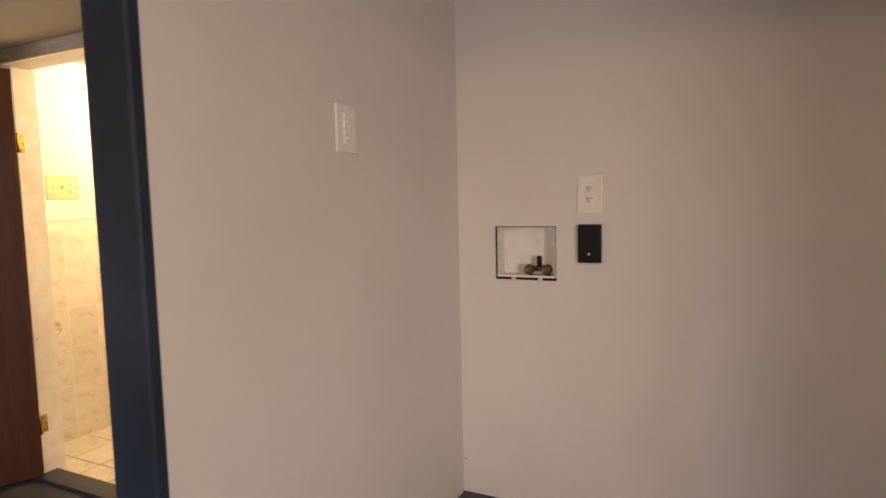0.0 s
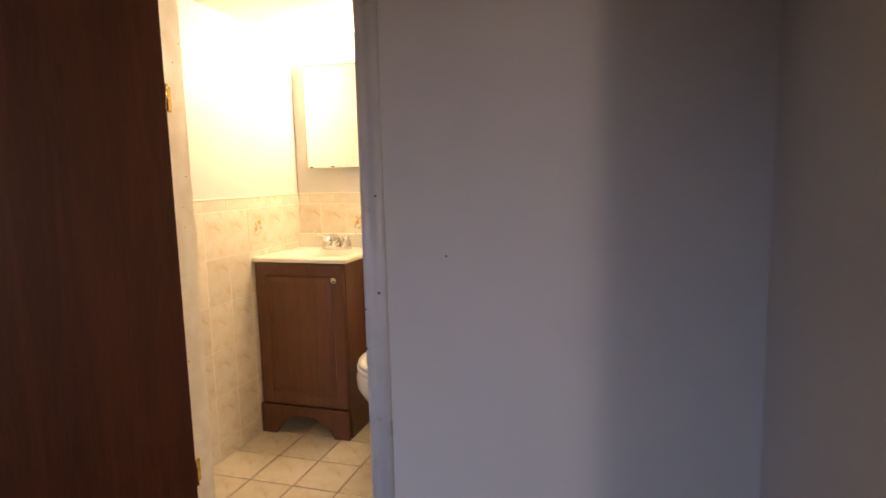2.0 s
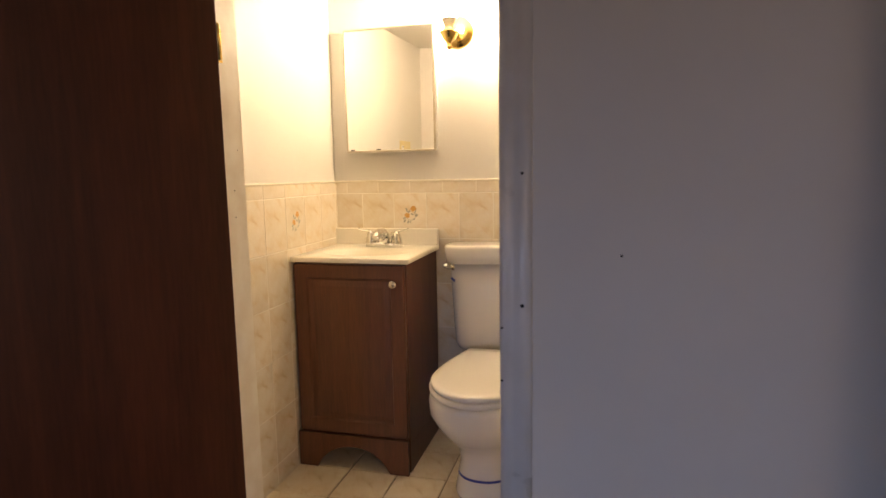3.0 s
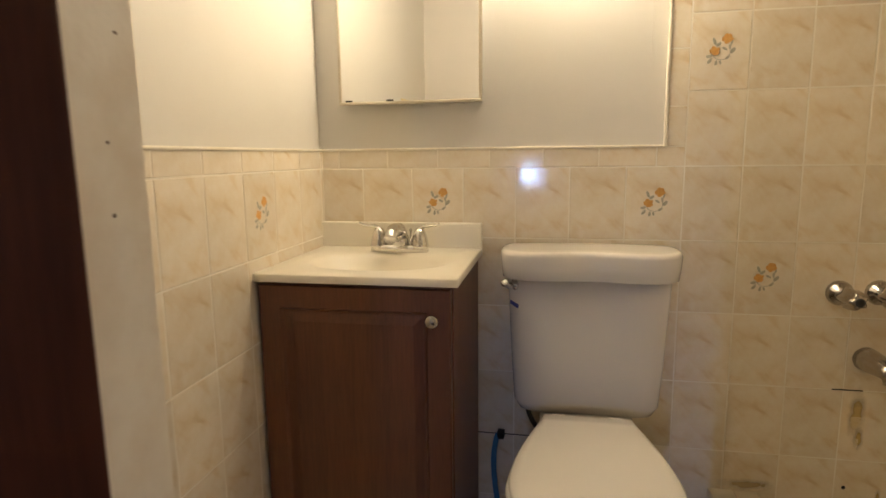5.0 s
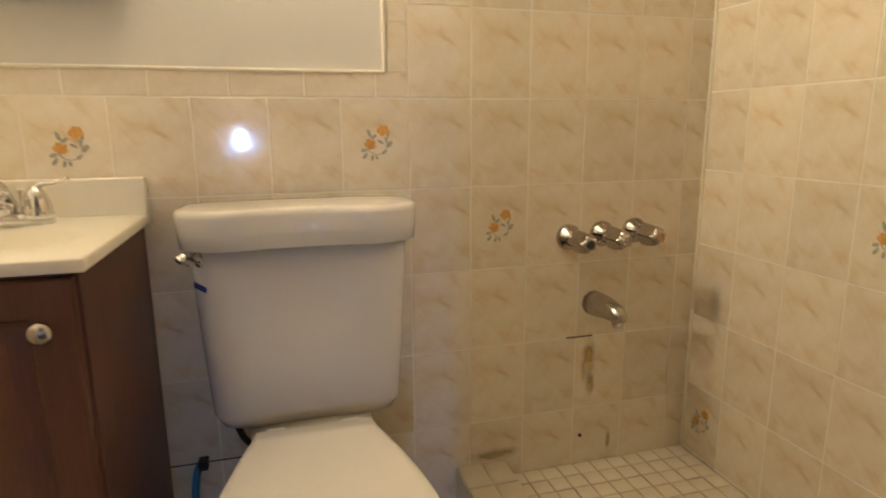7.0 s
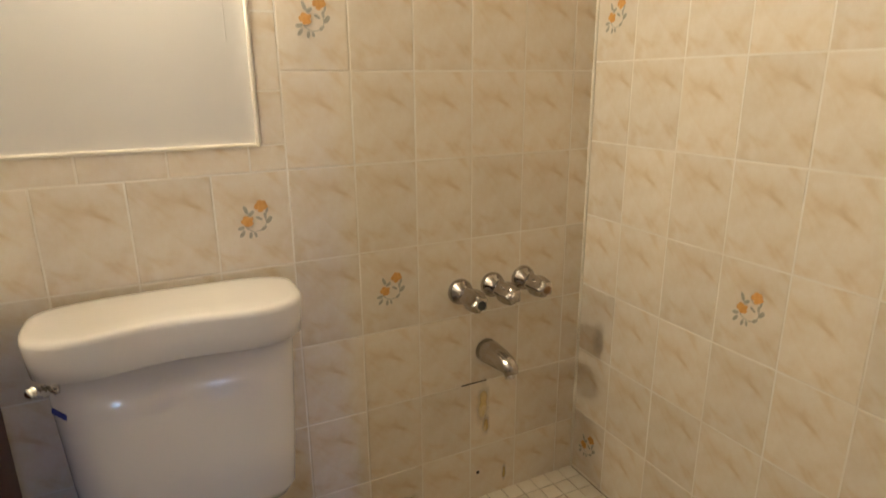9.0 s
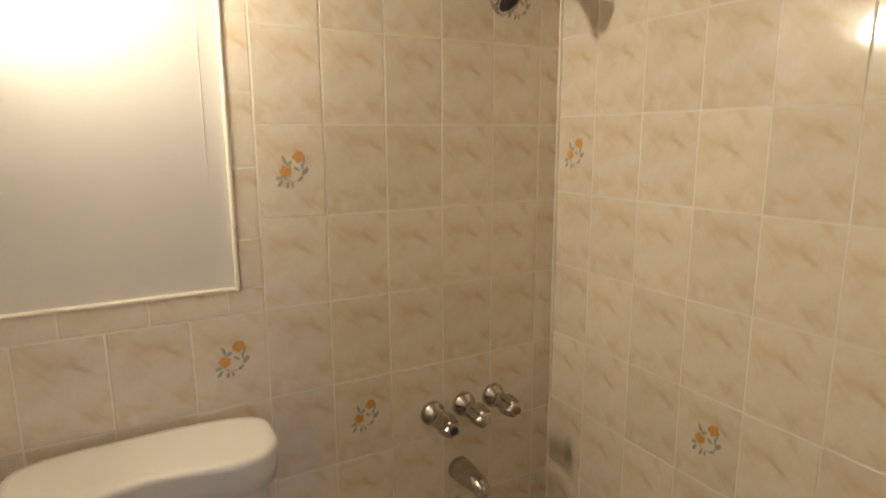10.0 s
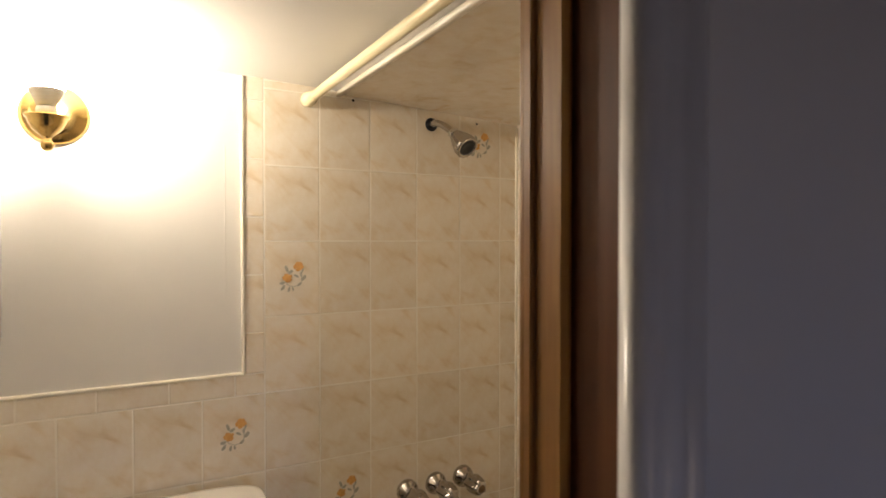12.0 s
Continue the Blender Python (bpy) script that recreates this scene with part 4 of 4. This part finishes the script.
def flower_mesh():
    """Two orange blossoms over a wreath of grey-green leaves, glazed on a tile; facing -y."""
    rnd = random.Random(4)
    bm = bmesh.new()
    layer = [0]

    def blob(cx, cz, r, mi, n=12, sx=1.0, turn=0.0, rough=0.25):
        vs = []
        layer[0] += 1
        for i in range(n):
            a = 2 * math.pi * i / n
            q = r * (1 + rough * (rnd.random() - 0.5) * 2)
            x, z = q * sx * math.cos(a), q * math.sin(a)
            vs.append(bm.verts.new((cx + x * math.cos(turn) - z * math.sin(turn), -0.0004 - 0.00006 * layer[0], cz + x * math.sin(turn) + z * math.cos(turn))))
        f = bm.faces.new(vs)
        f.material_index = mi
    for cx, cz, r in ((0.016, 0.034, 0.013), (-0.014, 0.003, 0.012)):
        for k in range(5):
            a = k * 1.26 + cx * 50
            blob(cx + 0.55 * r * math.cos(a), cz + 0.55 * r * math.sin(a), r * 0.52, 0, 9)
        blob(cx, cz, r * 0.55, 0, 9)
    for cx, cz, l, w, turn in ((-0.016, 0.027, 0.010, 0.42, 2.0), (-0.006, 0.019, 0.008, 0.5, 0.6), (-0.028, -0.010, 0.008, 0.55, 0.2), (0.030, 0.003, 0.009, 0.5, 0.9), (0.022, 0.012, 0.007, 0.45, 1.8),
                               (-0.026, -0.022, 0.009, 0.42, 0.9), (-0.010, -0.027, 0.007, 0.5, 1.3), (0.000, -0.026, 0.006, 0.5, 1.9), (0.018, -0.014, 0.007, 0.5, 0.7), (0.010, 0.008, 0.008, 0.4, 2.6), (0.026, 0.022, 0.007, 0.35, 1.3)):
        blob(cx, cz, l * w, 1, 9, 1 / w, turn, 0.12)
    # wreath stem
    prev = None
    for k in range(22):
        a = math.pi * (0.95 + 1.15 * k / 21)
        o, i = [bm.verts.new((0.002 + r * 1.15 * math.cos(a), -0.0003, -0.001 + r * math.sin(a))) for r in (0.0195, 0.0178)]
        if prev:
            f = bm.faces.new((prev[0], o, i, prev[1]))
            f.material_index = 1
        prev = (o, i)
    return mesh_of("flower_print", bm, (M_ORANGE, M_SAGE))


FLOWER = flower_mesh()


def lay(parent, m, name, w, h, th, material, flower=False):
    ob = new(name, tile_mesh(name, w, h, th, material))
    ob.parent = parent
    ob.matrix_basis = m
    if flower:
        fl = new("flower_print", FLOWER)
        fl.parent = ob
        fl.matrix_basis = pose(0, -th, -0.002) @ Matrix.Scale(1.04, 4)
        tagged(fl, "orange flower and grey leaf print")
    return ob


def spans(edges):
    return list(zip(edges, edges[1:]))


def lay_wall(parent, facing, plane, cols, rows, flowers, top=None, th=0.007):
    """Tiles over columns and rows; facing: '-y', '+x' or '-x'. top: ceiling height by column centre."""
    for a, b in cols:
        for c, d in rows:
            u, v = (a + b) / 2, (c + d) / 2
            if top:
                lim = top(u)
                if c > lim - 0.01:
                    continue
                d = min(d, lim)
                v = (c + d) / 2
            fl = any(a < fu < b and c < fv < d for fu, fv in flowers)
            w, h = b - a, d - c
            jit = random.uniform(-0.0003, 0.0003)
            if facing == "-y":
                m = pose(u, plane + jit, v)
            elif facing == "+x":
                m = pose(plane + jit, u, v, 0, 0, 90)
            else:
                m = pose(plane + jit, u, v, 0, 0, -90)
            lay(parent, m, "tile", w, h, th, M_TILE, fl)


def build_tiles():
    objs = bpy.data.objects
    back, left, right, floor = objs["wall_back"], objs["wall_left"], objs["wall_right"], objs["floor_bath"]
    up = [1.137 + 0.2055 * k for k in range(6)]
    down = [1.137 - 0.2115 * k for k in range(7)][::-1]
    right_cols = spans([-3.273 + 0.1525 * k for k in range(6)] + [XR])
    left_cols = spans([XL] + [-3.273 - 0.158 * k for k in range(6, -1, -1)])
    plane = YB + 0.0
    # grout beds
    part("grout_bed", box_bm(-3.273, XR + 0.004, YB - 0.0063, YB + 0.006, 0, 2.02), M_GROUT, back)
    part("grout_bed", box_bm(-3.325, -3.273, YB - 0.0063, YB + 0.006, 1.193, 2.02), M_GROUT, back)
    part("grout_bed", box_bm(XL - 0.004, -3.273, YB - 0.0063, YB + 0.006, 0, 1.193), M_GROUT, back)
    fl = [(-3.995, 1.036), (-3.358, 1.038), (-3.205, 1.451), (-3.046, 0.827), (-2.60, 1.85)]
    lay_wall(back, "-y", plane, right_cols, spans(down) + spans(up), fl, bath_ceiling)
    lay_wall(back, "-y", plane, left_cols, spans(down), fl)
    lay_wall(back, "-y", plane, spans([XL] + [-3.35 - 0.158 * k for k in range(6, -1, -1)] + [-3.273]), [(1.137, 1.193)], [])
    lay_wall(back, "-y", plane, [(-3.325, -3.273)], spans([1.193, 1.303, 1.458, 1.613, 1.768, 1.923, 2.078]), [], bath_ceiling)
    # right wall
    cols = spans([YI] + [2.834 + 0.158 * k for k in range(1, 8)] + [YB - 0.007])
    lay_wall(right, "-x", XR + 0.007, cols, spans([1.158 + 0.207 * k for k in range(-6, 6)]), [(4.026, 1.437), (3.532, 0.854), (3.56, 1.867), (4.02, 0.219), (3.0, 1.2)], lambda u: bath_ceiling(XR))
    # left wall
    part("grout_bed", box_bm(XL - 0.006, XL + 0.0063, YI, YB - 0.006, 0, 1.193), M_GROUT, left)
    cols = spans([YI] + [2.958 + 0.158 * k for k in range(0, 8)] + [YB - 0.007])
    lay_wall(left, "+x", XL, cols, spans([1.138 - 0.2115 * k for k in range(7)][::-1]), [(3.671, 1.041), (3.04, 0.6)])
    lay_wall(left, "+x", XL, cols, [(1.138, 1.193)], [])
    # caulk beads
    for q in ((-3.332, -3.324, YB - 0.011, YB + 0.006, 1.190, 1.985), (XL, -3.332, YB - 0.010, YB + 0.006, 1.190, 1.198)):
        part("caulk_bead", box_bm(*q, 0.003, 2), M_CAULK, back, "cream caulk bead")
    part("caulk_bead", box_bm(XL - 0.006, XL + 0.010, YI, YB - 0.012, 1.190, 1.198, 0.003, 2), M_CAULK, left)
    part("caulk_bead", box_bm(XR - 0.006, XR + 0.006, YB - 0.013, YB + 0.004, 0.1, 1.925, 0.003, 2), M_CAULK, right)
    # bathroom floor
    xs = [-4.354, -4.12, -3.912, -3.704, -3.496, -3.288, -3.162]
    ys = [YI - 0.03, 2.943, 3.163, 3.387, 3.609, 3.831, 4.053, YB - 0.008]
    for a, b in spans(xs):
        for c, d in spans(ys):
            if b - a > 0.02:
                me = tile_mesh("floor_tile", b - a, d - c, 0.008, M_FLOORTILE, 0.0065)
                ob = new("floor_tile", me)
                ob.parent = floor
                ob.matrix_basis = pose((a + b) / 2, (c + d) / 2, -0.008 + random.uniform(-0.0006, 0.0006), -90, 0, 0)
    # shower floor of small squares, and its kerb
    sf = structure("floor_shower", box_bm(-3.02, XR + 0.01, YI, YB + 0.004, -0.1, 0.116), M_FGROUT, "shower floor of small cream mosaic squares", "floor")
    nx, ny = 11, 23
    px, py = (XR - 0.004 + 3.02) / nx, (YB - 0.008 - YI) / ny
    for i in range(nx):
        for j in range(ny):
            ob = new("mosaic_tile", tile_mesh("mosaic_tile", px, py, 0.004, M_MOSAIC, 0.0032, 0.001))
            ob.parent = sf
            ob.matrix_basis = pose(-3.02 + (i + 0.5) * px, YI + (j + 0.5) * py, 0.116 + random.uniform(-0.0008, 0.0008), -90, 0, 0)
    kb = structure("shower_kerb", box_bm(-3.16, -3.021, YI, YB - 0.007, -0.1, 0.165), M_MOSAIC, "low shower kerb capped with cream tiles", "kerb")
    for i, (a, b) in enumerate(spans([-3.16, -3.09, -3.021])):
        for j in range(12):
            w = (YB - 0.008 - YI) / 12
            ob = new("kerb_tile", tile_mesh("kerb_tile", b - a, w, 0.005, M_MOSAIC, 0.004, 0.0015))
            ob.parent = kb
            ob.matrix_basis = pose((a + b) / 2, YI + (j + 0.5) * w, 0.165, -90, 0, 0)
    # tiled shower ceiling, its edge strip
    a, b = bath_ceiling(-3.06) - 0.001, bath_ceiling(XR) - 0.001
    bm = loft_bm([[(x, y, a - 0.008), (XR, y, b - 0.008), (XR, y, b), (x, y, a)] for x, y in ((-3.06, YI), (-3.06, YB - 0.006))])
    for f in bm.faces:
        f.smooth = False
    structure("ceiling_shower", bm, M_TILE, "marbled tile panel on the shower ceiling", "ceiling")
    structure("trim_ceiling", loft_bm([[(x, y, a - 0.014), (x + 0.012, y, a - 0.014), (x + 0.012, y, a), (x, y, a)] for x, y in ((-3.072, YI), (-3.070, YB - 0.006))]), M_CAULK, "white edge strip along the shower ceiling", "trim")



def stain_and_shade_material(name, colour, cover, scale):
    """Thin dirt and painted shade with ragged edges: the cover fades with noise and towards the rim of the patch."""
    m = bpy.data.materials.new(name)
    m.use_nodes = True
    n, l = m.node_tree.nodes, m.node_tree.links
    b, out = n["Principled BSDF"], n["Material Output"]
    b.inputs["Base Color"].default_value, b.inputs["Roughness"].default_value = (*colour, 1), 0.5
    tc, mp, no, gr = n.new("ShaderNodeTexCoord"), n.new("ShaderNodeMapping"), n.new("ShaderNodeTexNoise"), n.new("ShaderNodeTexGradient")
    gr.gradient_type = "QUADRATIC_SPHERE"
    mp.inputs["Location"].default_value, mp.inputs["Scale"].default_value = (-1, -1, 0), (2, 2, 0)
    l.new(tc.outputs["Generated"], mp.inputs[0])
    sw = n.new("ShaderNodeMapping")
    sw.inputs["Location"].default_value, sw.inputs["Scale"].default_value = (-1, 0, -1), (2, 0, 2)
    l.new(tc.outputs["Generated"], sw.inputs[0])
    l.new(sw.outputs[0], gr.inputs[0])
    no.inputs["Scale"].default_value, no.inputs["Detail"].default_value = scale, 4
    l.new(tc.outputs["Object"], no.inputs["Vector"])
    mul = n.new("ShaderNodeMath")
    mul.operation = "MULTIPLY"
    l.new(gr.outputs["Fac"], mul.inputs[0])
    l.new(no.outputs["Fac"], mul.inputs[1])
    mr = n.new("ShaderNodeMapRange")
    mr.inputs["From Min"].default_value, mr.inputs["From Max"].default_value, mr.inputs["To Max"].default_value = 0.08, 0.34, cover
    l.new(mul.outputs[0], mr.inputs["Value"])
    tr, mix = n.new("ShaderNodeBsdfTransparent"), n.new("ShaderNodeMixShader")
    l.new(mr.outputs[0], mix.inputs[0])
    l.new(tr.outputs[0], mix.inputs[1])
    l.new(b.outputs[0], mix.inputs[2])
    l.new(mix.outputs[0], out.inputs["Surface"])
    return m


def build_stains_and_shade():
    back, right = bpy.data.objects["wall_back"], bpy.data.objects["wall_right"]
    rust = stain_and_shade_material("rust_run", (0.74, 0.55, 0.20), 0.6, 26)
    grey = stain_and_shade_material("grey_handle_shade", (0.45, 0.41, 0.37), 0.25, 22)
    amber = stain_and_shade_material("amber_tinge", (0.70, 0.56, 0.30), 0.5, 30)
    y = YB - 0.0085

    def patch(name, m, w, h, material, parent, label):
        bm = bmesh.new()
        bmesh.ops.create_grid(bm, x_segments=2, y_segments=2, size=0.5, matrix=Matrix.Diagonal((w, h, 1, 1)))
        bmesh.ops.rotate(bm, verts=bm.verts[:], cent=(0, 0, 0), matrix=Matrix.Rotation(radians(90), 3, "X"))
        ob = part(name, bm, material, parent, label)
        ob.matrix_basis = m
    patch("rust_stain", pose(-2.775, y, 0.43), 0.085, 0.30, rust, back, "rusty run below the spout")
    patch("rust_stain", pose(-2.765, y, 0.36), 0.05, 0.13, rust, back, "rusty run below the spout")
    patch("rust_stain", pose(-2.70, y, 0.18), 0.03, 0.12, rust, back, "rusty run below the spout")
    # soft shadow of a valve handle, painted as a grey patch
    patch("handle_shade", pose(XR - 0.0015, 3.99, 0.60, 0, 0, -90), 0.10, 0.22, grey, right, "painted grey shadow of a valve handle on the tiles")
    path = smooth_path([(-3.296, y, 0.84), (-3.303, y, 0.70), (-3.311, y, 0.56), (-3.320, y, 0.485), (-3.344, y, 0.450), (-3.40, y, 0.436)], 5)
    part("amber_bead", tube_bm(path, [0.006 + 0.0015 * math.sin(1.9 * k) for k in range(len(path))], 8, 0.5), M_AMBER, back, "thin amber line beside the tank")
    patch("tinge", pose(-3.31, y, 0.70), 0.05, 0.50, amber, back, "amber tinge beside the tank")
    patch("tinge", pose(-3.42, y, 0.46), 0.26, 0.07, amber, back, "amber tinge beside the tank")
    patch("tinge", pose(-3.05, y, 0.19), 0.30, 0.07, amber, back, "amber grime along the floor")
    # filled seams showing through the paint beside the tiled strip
    for x0, x1, z0, z1 in ((-3.372, -3.3695, 1.40, 1.80),):
        part("paint_seam", box_bm(x0, x1, YB + 0.0053, YB + 0.0068, z0, z1, 0.0006), M_BATH, back, "filled seam under the wall paint")
    # open joint under the spout, drilled holes and chips
    for x0, x1, z in ((-2.845, -2.765, 0.503), (-4.0, -3.64, 0.292)):
        part("open_joint", box_bm(x0, x1, YB - 0.0078, YB - 0.004, z - 0.0018, z + 0.0018, 0.0008), M_BLACK, back, "dark open tile joint")
    for x, z in ((-2.79, 0.205),):
        part("drill_hole", lathe_bm([(0.006, 0), (0.004, 0.001), (0.0003, 0.0012)], (x, YB - 0.0072, z), (0, -1, 0), 8), M_BLACK, back)
    for x, z in ((-3.02, 1.966 - 0.012), (-2.60, 1.925)):
        part("nail_head", lathe_bm([(0.004, 0), (0.003, 0.002), (0.0003, 0.003)], (x, YB - 0.007, z), (0, -1, 0), 8), M_BLACK, back)
    hall, part_wall, closet = bpy.data.objects["wall_door"], bpy.data.objects["wall_partition"], bpy.data.objects["wall_closet"]
    for x, z in ((-3.083, 1.047),):
        part("wall_mark", lathe_bm([(0.003, 0), (0.002, 0.0008), (0.0003, 0.001)], (x, YH, z), (0, -1, 0), 7), M_BLACK, hall)
    part("wall_mark", lathe_bm([(0.004, 0), (0.003, 0.0008), (0.0003, 0.001)], (-2.163, YW, 0.142), (0, -1, 0), 7), M_WOODRED, closet)


build_tiles()
build_stains_and_shade()
